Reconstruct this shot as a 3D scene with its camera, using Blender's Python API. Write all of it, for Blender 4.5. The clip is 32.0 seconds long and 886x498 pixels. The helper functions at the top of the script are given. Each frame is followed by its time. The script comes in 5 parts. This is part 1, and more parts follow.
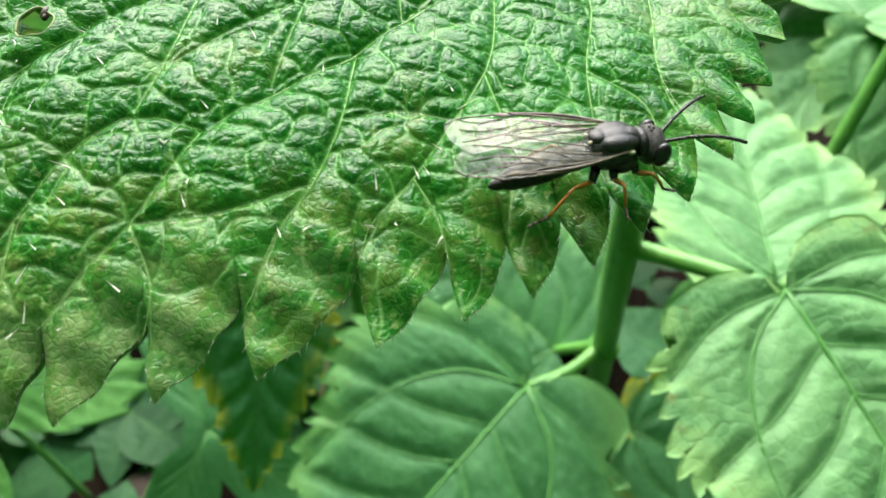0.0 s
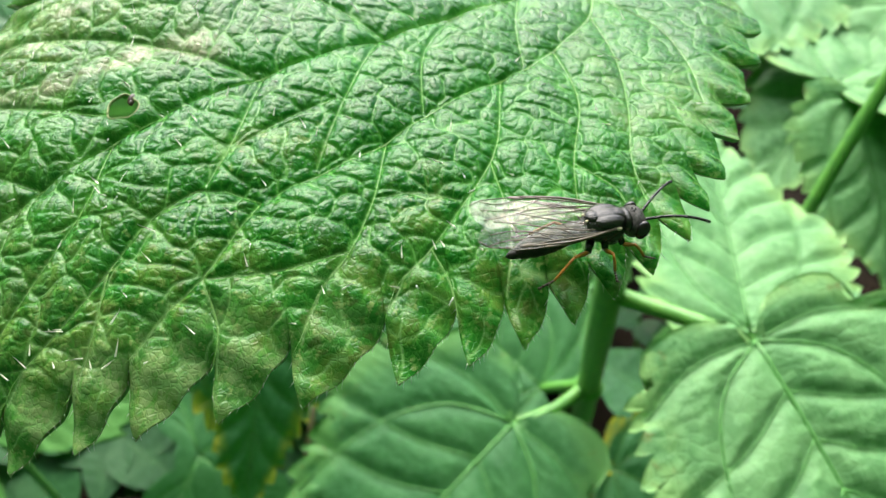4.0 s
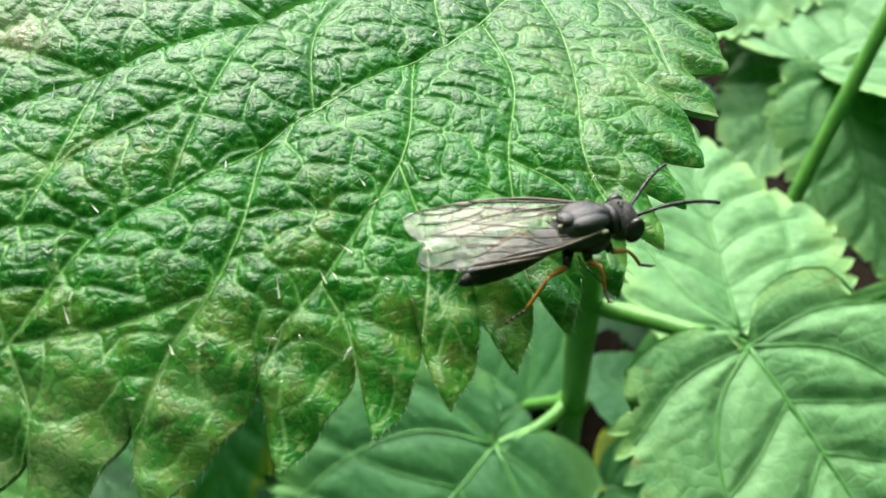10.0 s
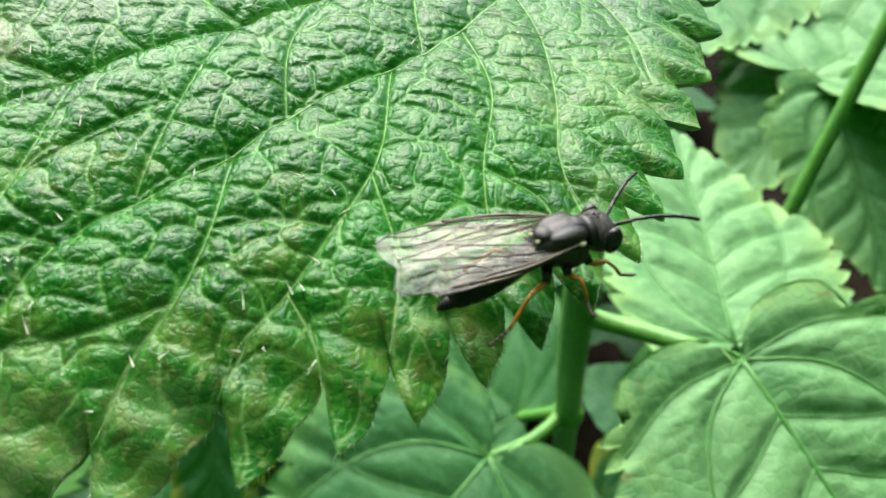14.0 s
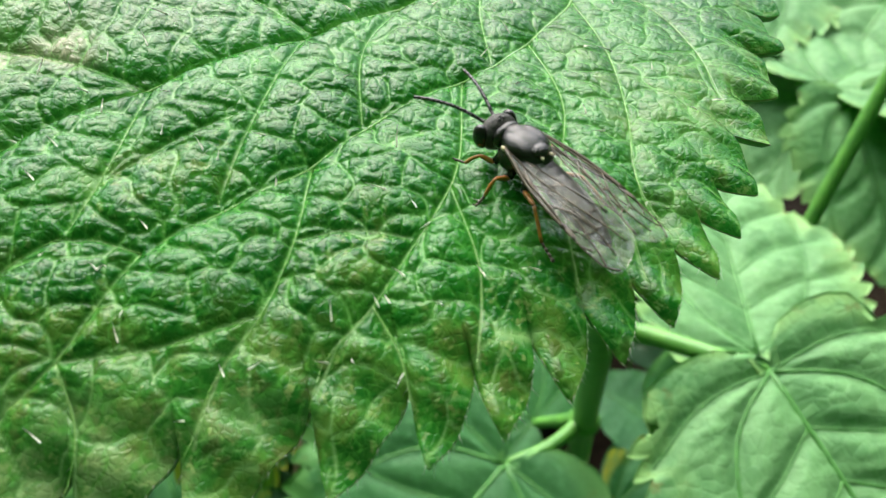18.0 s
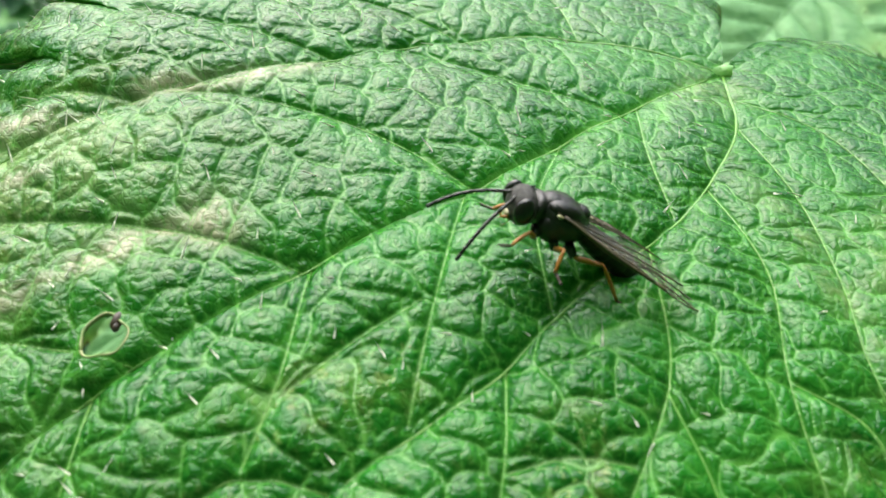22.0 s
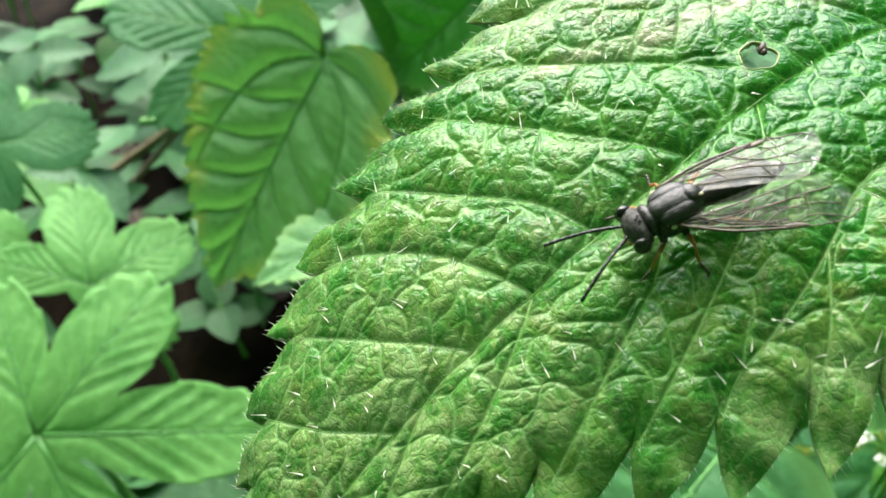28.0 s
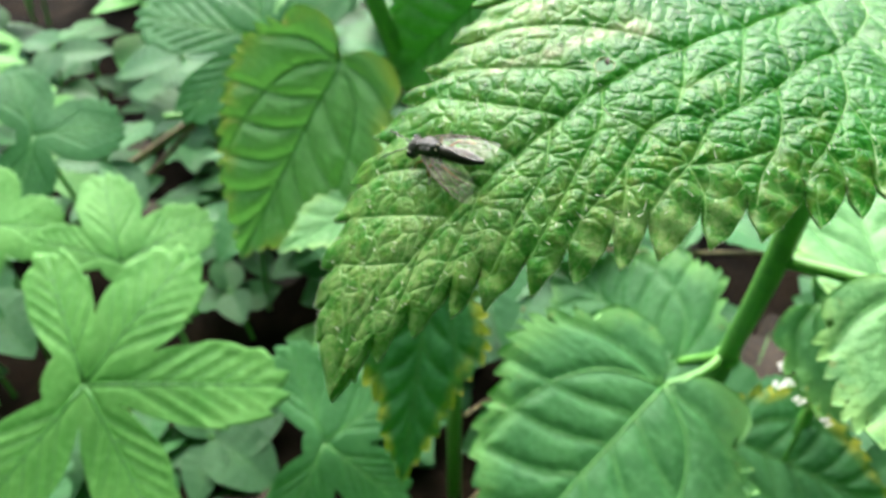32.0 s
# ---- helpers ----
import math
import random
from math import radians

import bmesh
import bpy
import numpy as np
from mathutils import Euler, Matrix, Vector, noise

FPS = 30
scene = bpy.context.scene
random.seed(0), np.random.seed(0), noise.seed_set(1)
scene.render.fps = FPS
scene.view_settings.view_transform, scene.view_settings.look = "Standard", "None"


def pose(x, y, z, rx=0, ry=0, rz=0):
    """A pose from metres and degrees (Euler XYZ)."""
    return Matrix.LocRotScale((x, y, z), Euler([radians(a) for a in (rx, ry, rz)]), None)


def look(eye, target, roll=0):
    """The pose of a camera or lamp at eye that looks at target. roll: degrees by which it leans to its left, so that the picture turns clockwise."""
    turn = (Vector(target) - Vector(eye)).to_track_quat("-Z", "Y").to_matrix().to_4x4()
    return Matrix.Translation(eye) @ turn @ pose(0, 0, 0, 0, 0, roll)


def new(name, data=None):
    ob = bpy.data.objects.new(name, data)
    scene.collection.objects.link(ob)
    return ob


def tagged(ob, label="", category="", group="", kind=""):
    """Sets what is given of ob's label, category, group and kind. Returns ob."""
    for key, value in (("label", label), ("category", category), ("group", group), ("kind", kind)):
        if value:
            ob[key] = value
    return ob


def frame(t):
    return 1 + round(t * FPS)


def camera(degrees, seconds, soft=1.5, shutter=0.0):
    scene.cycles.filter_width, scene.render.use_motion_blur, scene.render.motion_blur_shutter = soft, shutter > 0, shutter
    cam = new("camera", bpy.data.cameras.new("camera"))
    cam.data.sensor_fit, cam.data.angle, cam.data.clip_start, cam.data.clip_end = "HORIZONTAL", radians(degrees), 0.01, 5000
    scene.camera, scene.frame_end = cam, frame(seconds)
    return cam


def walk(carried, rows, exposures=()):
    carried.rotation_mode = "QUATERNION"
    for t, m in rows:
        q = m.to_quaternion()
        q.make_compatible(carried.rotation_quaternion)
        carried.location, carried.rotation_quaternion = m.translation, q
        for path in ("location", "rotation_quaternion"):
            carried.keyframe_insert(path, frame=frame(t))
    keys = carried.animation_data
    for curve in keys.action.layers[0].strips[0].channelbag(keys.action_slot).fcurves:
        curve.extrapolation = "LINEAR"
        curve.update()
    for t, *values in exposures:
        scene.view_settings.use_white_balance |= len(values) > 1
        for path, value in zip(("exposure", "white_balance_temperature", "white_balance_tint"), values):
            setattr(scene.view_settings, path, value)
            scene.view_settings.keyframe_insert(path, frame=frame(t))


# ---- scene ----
cam = camera(53.6, 32.0)
cam.data.dof.use_dof = True
cam.data.dof.focus_distance = 0.0480
cam.data.dof.aperture_fstop = 88.0
# seconds, eye in metres, turn in degrees
PATH = [
    (0, -0.00000, 0.00000, 0.45000, 40.00, 0.00, -0.00),
    (0.5, 0.00034, 0.00005, 0.45114, 40.12, -0.28, 0.03),
    (1, 0.00015, -0.00148, 0.45410, 40.39, -0.54, 0.35),
    (1.5, -0.00114, -0.00290, 0.45540, 40.75, -0.60, 0.20),
    (2, 0.00022, -0.00196, 0.45589, 41.10, -0.41, -0.03),
    (2.5, 0.00046, -0.00367, 0.45691, 41.17, -0.48, -0.04),
    (3, 0.00077, -0.00554, 0.45773, 41.29, -1.15, 0.49),
    (3.5, -0.00069, -0.00563, 0.45904, 41.69, -1.66, 1.03),
    (4, -0.00123, -0.00519, 0.45844, 42.09, -1.76, 1.08),
    (4.5, -0.00181, -0.00249, 0.45752, 42.42, -1.33, 0.58),
    (6.5, -0.00211, 0.00344, 0.45198, 42.80, -0.95, -0.61),
    (7, -0.00072, 0.00327, 0.45259, 42.91, -0.53, -1.36),
    (7.5, 0.00069, 0.00325, 0.45163, 42.82, -0.34, -1.54),
    (8, 0.00212, 0.00351, 0.45027, 42.95, -0.10, -1.96),
    (8.5, 0.00304, 0.00345, 0.44976, 42.84, 0.03, -2.15),
    (9, 0.00288, 0.00398, 0.44927, 42.86, 0.07, -2.19),
    (9.5, 0.00264, 0.00421, 0.44950, 42.76, 0.04, -2.22),
    (10, 0.00291, 0.00396, 0.44962, 42.80, -0.07, -2.28),
    (10.5, 0.00248, 0.00416, 0.44942, 42.77, -0.04, -2.20),
    (11, 0.00185, 0.00437, 0.44888, 42.79, 0.04, -2.36),
    (11.5, 0.00208, 0.00439, 0.44884, 42.74, -0.00, -2.44),
    (12, 0.00345, 0.00482, 0.44808, 42.68, -0.42, -1.95),
    (12.5, 0.00337, 0.00507, 0.44826, 42.90, -0.82, -1.57),
    (13, 0.00406, 0.00537, 0.44894, 43.16, -1.08, -1.24),
    (13.5, 0.00457, 0.00498, 0.44899, 43.20, -0.90, -1.39),
    (14, 0.00429, 0.00453, 0.44908, 43.41, -0.29, -1.90),
    (14.5, 0.00424, 0.00498, 0.44894, 43.40, 0.15, -2.30),
    (16.5, 0.00433, 0.00338, 0.45061, 43.31, -0.52, -1.10),
    (17, 0.00196, 0.00444, 0.44964, 43.39, -1.08, -0.67),
    (17.5, 0.00085, 0.00475, 0.44887, 43.53, -1.09, -0.73),
    (18, 0.00072, 0.00485, 0.44949, 43.61, -0.79, -1.19),
    (18.5, -0.00009, 0.00643, 0.45013, 43.51, -0.55, -1.42),
    (19, -0.00162, 0.00882, 0.45245, 43.56, 0.06, -2.03),
    (19.5, -0.00443, 0.01169, 0.45378, 43.67, -0.04, -1.92),
    (20, -0.00430, 0.01301, 0.45301, 44.38, 0.45, -2.12),
    (20.5, -0.00558, 0.01483, 0.45245, 43.95, 0.00, -1.78),
    (21, -0.00681, 0.01570, 0.45087, 43.77, -0.20, -1.66),
    (21.5, -0.00648, 0.01499, 0.45102, 43.97, 0.02, -1.59),
    (22, -0.00773, 0.01515, 0.45151, 43.93, -0.02, -1.60),
    (22.5, -0.00876, 0.01418, 0.45190, 44.08, -0.26, -1.51),
    (23, -0.00888, 0.01376, 0.45220, 44.10, -0.11, -1.35),
    (23.5, -0.00982, 0.01276, 0.45243, 44.23, -0.23, -1.21),
    (24, -0.01192, 0.01158, 0.45246, 44.63, 0.04, -0.94),
    (24.5, -0.01453, 0.00958, 0.45264, 44.48, 0.05, -0.82),
    (25, -0.02013, 0.00747, 0.45166, 43.97, -0.31, -0.71),
    (25.5, -0.02287, 0.00456, 0.45149, 44.14, -0.36, -0.18),
    (26, -0.02716, 0.00310, 0.45176, 44.25, -0.49, 0.52),
    (26.5, -0.03172, 0.00142, 0.45090, 44.14, -0.59, 0.93),
    (28.5, -0.03661, -0.00259, 0.44839, 44.18, -0.27, 2.17),
    (29, -0.03651, -0.00448, 0.44913, 44.09, -0.31, 2.33),
    (29.5, -0.03685, -0.00849, 0.45128, 43.99, -0.33, 2.56),
    (30, -0.03670, -0.01370, 0.45198, 43.86, -0.23, 2.58),
    (30.5, -0.03870, -0.01882, 0.45441, 43.78, -0.30, 2.63),
    (31, -0.03657, -0.02472, 0.46029, 43.79, -0.32, 2.49),
    (31.5, -0.03515, -0.03122, 0.46706, 44.02, -0.88, 2.44),
    (32, -0.03493, -0.03540, 0.47115, 44.46, -1.02, 2.31),
]
EXPOSURES = [(0.0, 1.55), (6.5, 1.42), (13.0, 1.35), (19.0, 1.27), (23.0, 1.28), (25.5, 1.5), (28.5, 1.82), (32.0, 1.82)]
walk(cam, [(t, pose(x, y, z, rx, ry, rz)) for t, x, y, z, rx, ry, rz in PATH], EXPOSURES)

# ---- light: an overcast day ----
world = bpy.data.worlds.new("sky")
world.use_nodes = True
scene.world = world
sky = world.node_tree.nodes.new("ShaderNodeTexSky")
sky.sky_type = "NISHITA"
sky.sun_disc = False
sky.sun_elevation, sky.sun_rotation = radians(46), radians(-13)
sky.air_density, sky.dust_density = 1.0, 4.0
backing = world.node_tree.nodes["Background"]
backing.inputs["Strength"].default_value = 0.15
world.node_tree.links.new(sky.outputs[0], backing.inputs["Color"])
sun = new("sun", bpy.data.lights.new("sun", "SUN"))
sun.data.energy, sun.data.angle, sun.data.color = 2.2, radians(72), (0.94, 1.0, 0.98)
sun.matrix_world = look((0, 0, 0), (0.16, -0.68, -0.72))

MM = 0.001


# ---- materials ----
class Nodes:
    """A small helper to write node materials."""

    def __init__(self, name):
        self.mat = bpy.data.materials.new(name)
        self.mat.use_nodes = True
        self.tree = self.mat.node_tree
        self.bsdf = self.tree.nodes["Principled BSDF"]
        self.out = self.tree.nodes["Material Output"]
        self.where = self.add("ShaderNodeTexCoord").outputs["Object"]

    def add(self, kind, **settings):
        node = self.tree.nodes.new(kind)
        for key, value in settings.items():
            setattr(node, key, value)
        return node

    def put(self, socket, value):
        if isinstance(value, bpy.types.NodeSocket):
            self.tree.links.new(value, socket)
        else:
            socket.default_value = value

    def noise(self, scale, detail=3.0, rough=0.55, where=None, distort=0.0):
        node = self.add("ShaderNodeTexNoise")
        self.put(node.inputs["Vector"], where or self.where)
        node.inputs["Scale"].default_value, node.inputs["Detail"].default_value = scale, detail
        node.inputs["Roughness"].default_value, node.inputs["Distortion"].default_value = rough, distort
        return node.outputs["Fac"]

    def cells(self, scale, feature="DISTANCE_TO_EDGE", where=None, jitter=1.0):
        node = self.add("ShaderNodeTexVoronoi", feature=feature)
        self.put(node.inputs["Vector"], where or self.where)
        node.inputs["Scale"].default_value, node.inputs["Randomness"].default_value = scale, jitter
        return node.outputs["Distance"]

    def ramp(self, value, low, high, a=0.0, b=1.0):
        node = self.add("ShaderNodeMapRange", interpolation_type="SMOOTHSTEP")
        for key, v in (("Value", value), ("From Min", low), ("From Max", high), ("To Min", a), ("To Max", b)):
            self.put(node.inputs[key], v)
        return node.outputs["Result"]

    def math(self, what, a, b):
        node = self.add("ShaderNodeMath", operation=what)
        self.put(node.inputs[0], a), self.put(node.inputs[1], b)
        return node.outputs[0]

    def mix(self, factor, a, b):
        node = self.add("ShaderNodeMix", data_type="RGBA")
        self.put(node.inputs["Factor"], factor)
        for socket, value in ((node.inputs[6], a), (node.inputs[7], b)):
            self.put(socket, value if isinstance(value, bpy.types.NodeSocket) else (*value, 1))
        return node.outputs[2]

    def bump(self, height, distance, strength=1.0, under=None):
        node = self.add("ShaderNodeBump")
        self.put(node.inputs["Height"], height)
        node.inputs["Distance"].default_value, node.inputs["Strength"].default_value = distance, strength
        if under:
            self.put(node.inputs["Normal"], under)
        return node.outputs["Normal"]

    def attribute(self, name):
        return self.add("ShaderNodeAttribute", attribute_name=name).outputs["Fac"]

    def set(self, **values):
        for key, value in values.items():
            key = key.replace("_", " ")
            if key in ("Base Color", "Specular Tint") and not isinstance(value, bpy.types.NodeSocket):
                value = (*value, 1)
            self.put(self.bsdf.inputs[key], value)
        return self

    def thin(self, colour, amount):
        """Lets light through, as a leaf does."""
        through_leaf = self.add("ShaderNodeBsdfTranslucent")
        self.put(through_leaf.inputs["Color"], colour if isinstance(colour, bpy.types.NodeSocket) else (*colour, 1))
        mixed = self.add("ShaderNodeMixShader")
        mixed.inputs[0].default_value = amount
        self.tree.links.new(self.bsdf.outputs[0], mixed.inputs[1])
        self.tree.links.new(through_leaf.outputs[0], mixed.inputs[2])
        self.tree.links.new(mixed.outputs[0], self.out.inputs["Surface"])
        return self


def main_leaf_material():
    n = Nodes("nettle_leaf_upper")
    blotch = n.noise(190, 3)
    fine = n.noise(1100, 4, 0.6)
    rust = n.noise(330, 4, 0.65)
    green = n.mix(n.ramp(blotch, 0.35, 0.68), (0.005, 0.088, 0.008), (0.014, 0.152, 0.013))
    green = n.mix(n.ramp(fine, 0.50, 0.75, 0, 0.35), green, (0.042, 0.22, 0.022))
    aged = n.attribute("aged")
    # mottled, aged patches towards the rim and the tip
    fleck = n.ramp(n.noise(1500, 3, 0.7), 0.56, 0.66)
    green = n.mix(n.math("MULTIPLY", fleck, n.math("ADD", n.math("MULTIPLY", aged, 0.75), 0.04)), green, (0.24, 0.34, 0.10))
    green = n.mix(n.math("MULTIPLY", n.math("MULTIPLY", n.ramp(rust, 0.46, 0.64), aged), 0.62), green, (0.16, 0.27, 0.045))
    brown = n.math("MULTIPLY", n.ramp(n.noise(720, 3, 0.6), 0.55, 0.64), aged)
    green = n.mix(n.math("MULTIPLY", brown, 0.48), green, (0.090, 0.085, 0.026))
    # pale mottling; its floor of 0.22 also brightens the dimly lit tip by colour
    green = n.mix(n.math("MULTIPLY", n.attribute("pale"), n.ramp(n.noise(560, 4, 0.7), 0.42, 0.58, 0.22, 1.0)), green, (0.34, 0.46, 0.19))
    green = n.mix(n.math("MULTIPLY", n.attribute("scar"), n.ramp(n.noise(650, 4, 0.65), 0.34, 0.60, 0.40, 1.0)), green, (0.46, 0.44, 0.30))
    # the smallest veins: thin pale lines between the blisters
    tint = n.add("ShaderNodeTexNoise")
    n.put(tint.inputs["Vector"], n.where)
    tint.inputs["Scale"].default_value = 1500
    wob = n.add("ShaderNodeVectorMath", operation="MULTIPLY_ADD")
    n.put(wob.inputs[0], tint.outputs["Color"])
    wob.inputs[1].default_value = (0.0003, 0.0003, 0.0003)
    n.put(wob.inputs[2], n.where)
    net = n.cells(2600, where=wob.outputs[0])
    patch = n.ramp(n.noise(260, 3, 0.6), 0.40, 0.64, 0.05, 0.45)
    green = n.mix(n.math("MULTIPLY", n.ramp(net, 0.0, 0.07, 1.0, 0.0), patch), green, (0.085, 0.27, 0.040))
    green = n.mix(n.math("MULTIPLY", n.attribute("net"), 0.70), green, (0.080, 0.30, 0.040))
    green = n.mix(n.math("MULTIPLY", n.attribute("vein"), 0.75), green, n.mix(aged, (0.11, 0.35, 0.050), (0.34, 0.50, 0.22)))
    wrinkle = n.noise(2600, 3, 0.55, distort=0.8)
    normal = n.bump(n.ramp(net, 0.0, 0.20), 0.000022, 0.8)
    normal = n.bump(wrinkle, 0.000026, 0.8, normal)
    normal = n.bump(n.noise(7000, 2, 0.5), 0.000008, 0.5, normal)
    n.set(Base_Color=green, Roughness=n.ramp(n.noise(520, 3, 0.6), 0.35, 0.65, 0.13, 0.26), Normal=normal, IOR=1.5)
    n.bsdf.inputs["Specular IOR Level"].default_value = 0.26
    return n.thin((0.11, 0.46, 0.02), 0.14).mat


def leaf_material(name, dark, light, edge=None, rough=0.48, scale=1.0, through_colour=(0.16, 0.50, 0.05), through_share=0.30):
    """A leaf seen further off. edge: the colour of an ageing rim, by the attribute 'rim'."""
    n = Nodes(name)
    blotch, fine = n.noise(90 * scale, 3), n.noise(520 * scale, 4, 0.6)
    green = n.mix(n.ramp(blotch, 0.35, 0.66), dark, light)
    green = n.mix(n.ramp(fine, 0.42, 0.70, 0, 0.6), green, tuple(min(1, c * 1.5 + 0.02) for c in light))
    net = n.cells(520 * scale)
    green = n.mix(n.ramp(net, 0.01, 0.06, 0.22, 0.0), green, tuple(min(1, c * 1.5 + 0.03) for c in light))
    green = n.mix(n.math("MULTIPLY", n.attribute("vein"), 0.4), green, tuple(min(1, c * 1.3 + 0.03) for c in light))
    if edge:
        patch = n.math("MULTIPLY", n.attribute("rim"), n.ramp(n.noise(170, 3, 0.6), 0.34, 0.56))
        green = n.mix(patch, green, edge)
        spots = n.math("MULTIPLY", n.attribute("rim"), n.ramp(n.noise(600, 3), 0.60, 0.68, 0, 0.6))
        green = n.mix(spots, green, (0.20, 0.13, 0.04))
    normal = n.bump(n.math("ADD", n.ramp(net, 0.0, 0.12), n.math("MULTIPLY", fine, 1.5)), 0.00010, 0.6)
    n.set(Base_Color=green, Roughness=rough, Normal=normal)
    n.bsdf.inputs["Specular IOR Level"].default_value = 0.24
    return n.thin(through_colour, through_share).mat


def plain(name, colour, second=None, rough=0.5, scale=800.0, bump=0.00003, metal=0.0, gloss=0.5):
    n = Nodes(name)
    fine = n.noise(scale, 4, 0.6)
    second = second or tuple(c * 0.65 for c in colour)
    n.set(Base_Color=n.mix(n.ramp(fine, 0.35, 0.68), colour, second), Roughness=rough, Metallic=metal, Normal=n.bump(n.noise(scale * 3, 3), bump, 0.8))
    n.bsdf.inputs["Specular IOR Level"].default_value = gloss
    return n.mat


MAT_LEAF = main_leaf_material()
MAT_UNDER = leaf_material("nettle_leaf_underside", (0.10, 0.24, 0.08), (0.16, 0.32, 0.12))
MAT_VEIN = plain("vein", (0.17, 0.37, 0.065), (0.10, 0.27, 0.04), 0.4, 2500)
MAT_VEIN_BG = plain("green_vein", (0.085, 0.28, 0.055), (0.06, 0.21, 0.04), 0.5, 900)
MAT_RIM = plain("dry_leaf_edge", (0.17, 0.28, 0.07), (0.34, 0.34, 0.16), 0.6, 1800)
MAT_HAIR = Nodes("stinging_hair").set(Base_Color=(0.85, 0.88, 0.72), Roughness=0.25).thin((0.8, 0.85, 0.7), 0.3).mat
MAT_NETTLE = leaf_material("nettle_green", (0.034, 0.145, 0.044), (0.060, 0.20, 0.064), edge=(0.18, 0.42, 0.12), through_share=0.38)
MAT_NETTLE_PALE = leaf_material("pale_nettle_green", (0.095, 0.26, 0.090), (0.165, 0.36, 0.140), edge=(0.30, 0.54, 0.18))
MAT_NETTLE_YELLOW = leaf_material("nettle_with_yellow_rim", (0.12, 0.31, 0.10), (0.18, 0.40, 0.14), edge=(0.46, 0.50, 0.06), through_colour=(0.32, 0.56, 0.23), through_share=0.58)
MAT_NETTLE_DEEP = leaf_material("deep_nettle_green_with_yellow_rim", (0.038, 0.16, 0.055), (0.070, 0.23, 0.085), edge=(0.62, 0.58, 0.05), through_share=0.30)
MAT_HOP = leaf_material("bright_lobed_leaf", (0.095, 0.29, 0.062), (0.145, 0.36, 0.090), scale=0.7)
MAT_HERB = leaf_material("mid_green_herb_leaf", (0.028, 0.125, 0.038), (0.052, 0.18, 0.056), scale=0.7)
MAT_DARK = leaf_material("dark_herb_leaf", (0.018, 0.085, 0.026), (0.040, 0.14, 0.045), scale=0.7)
MAT_STEM = plain("green_stem", (0.12, 0.34, 0.05), (0.085, 0.27, 0.045), 0.45, 400, 0.0002)
MAT_STALK = plain("dry_stalk", (0.24, 0.20, 0.09), (0.13, 0.10, 0.05), 0.7, 300, 0.0003)
MAT_LITTER = plain("dead_leaf", (0.050, 0.032, 0.016), (0.025, 0.017, 0.010), 0.8, 160, 0.0006)
MAT_FLOWER = plain("white_petal", (0.75, 0.77, 0.72), (0.6, 0.63, 0.55), 0.5, 900)


def soil_material():
    n = Nodes("soil")
    big, fine = n.noise(30, 5, 0.65), n.noise(260, 5, 0.7)
    colour = n.mix(n.ramp(big, 0.35, 0.65), (0.009, 0.006, 0.003), (0.020, 0.013, 0.007))
    colour = n.mix(n.ramp(fine, 0.55, 0.75, 0, 0.5), colour, (0.040, 0.026, 0.013))
    n.set(Base_Color=colour, Roughness=0.9, Normal=n.bump(n.math("ADD", big, fine), 0.006, 0.9))
    n.bsdf.inputs["Specular IOR Level"].default_value = 0.08
    return n.mat


MAT_SOIL = soil_material()
MAT_BLACK = plain("black_chitin", (0.009, 0.008, 0.0075), (0.014, 0.012, 0.011), 0.22, 4500, 0.00005, gloss=0.55)
MAT_HEAD = plain("downy_dark_chitin", (0.018, 0.016, 0.016), (0.070, 0.066, 0.060), 0.40, 6500, 0.00006, gloss=0.28)
MAT_EYE = plain("compound_eye", (0.008, 0.007, 0.007), (0.014, 0.012, 0.012), 0.16, 9000, 0.00001)
MAT_BELLY = plain("dark_abdomen", (0.010, 0.009, 0.009), (0.016, 0.013, 0.012), 0.28, 3500, 0.00003, gloss=0.26)
MAT_ORANGE = plain("orange_leg", (0.42, 0.17, 0.025), (0.28, 0.11, 0.02), 0.35, 3000, 0.00001)
MAT_TARSUS = plain("dusky_foot", (0.035, 0.025, 0.018), (0.07, 0.045, 0.028), 0.45, 4000, 0.00001)
MAT_CREAM = plain("cream_spot", (0.50, 0.46, 0.30), (0.42, 0.36, 0.19), 0.4, 4000, 0.00001)
MAT_WINGVEIN = plain("wing_vein", (0.050, 0.036, 0.022), (0.11, 0.085, 0.045), 0.4, 4000, 0.00001)


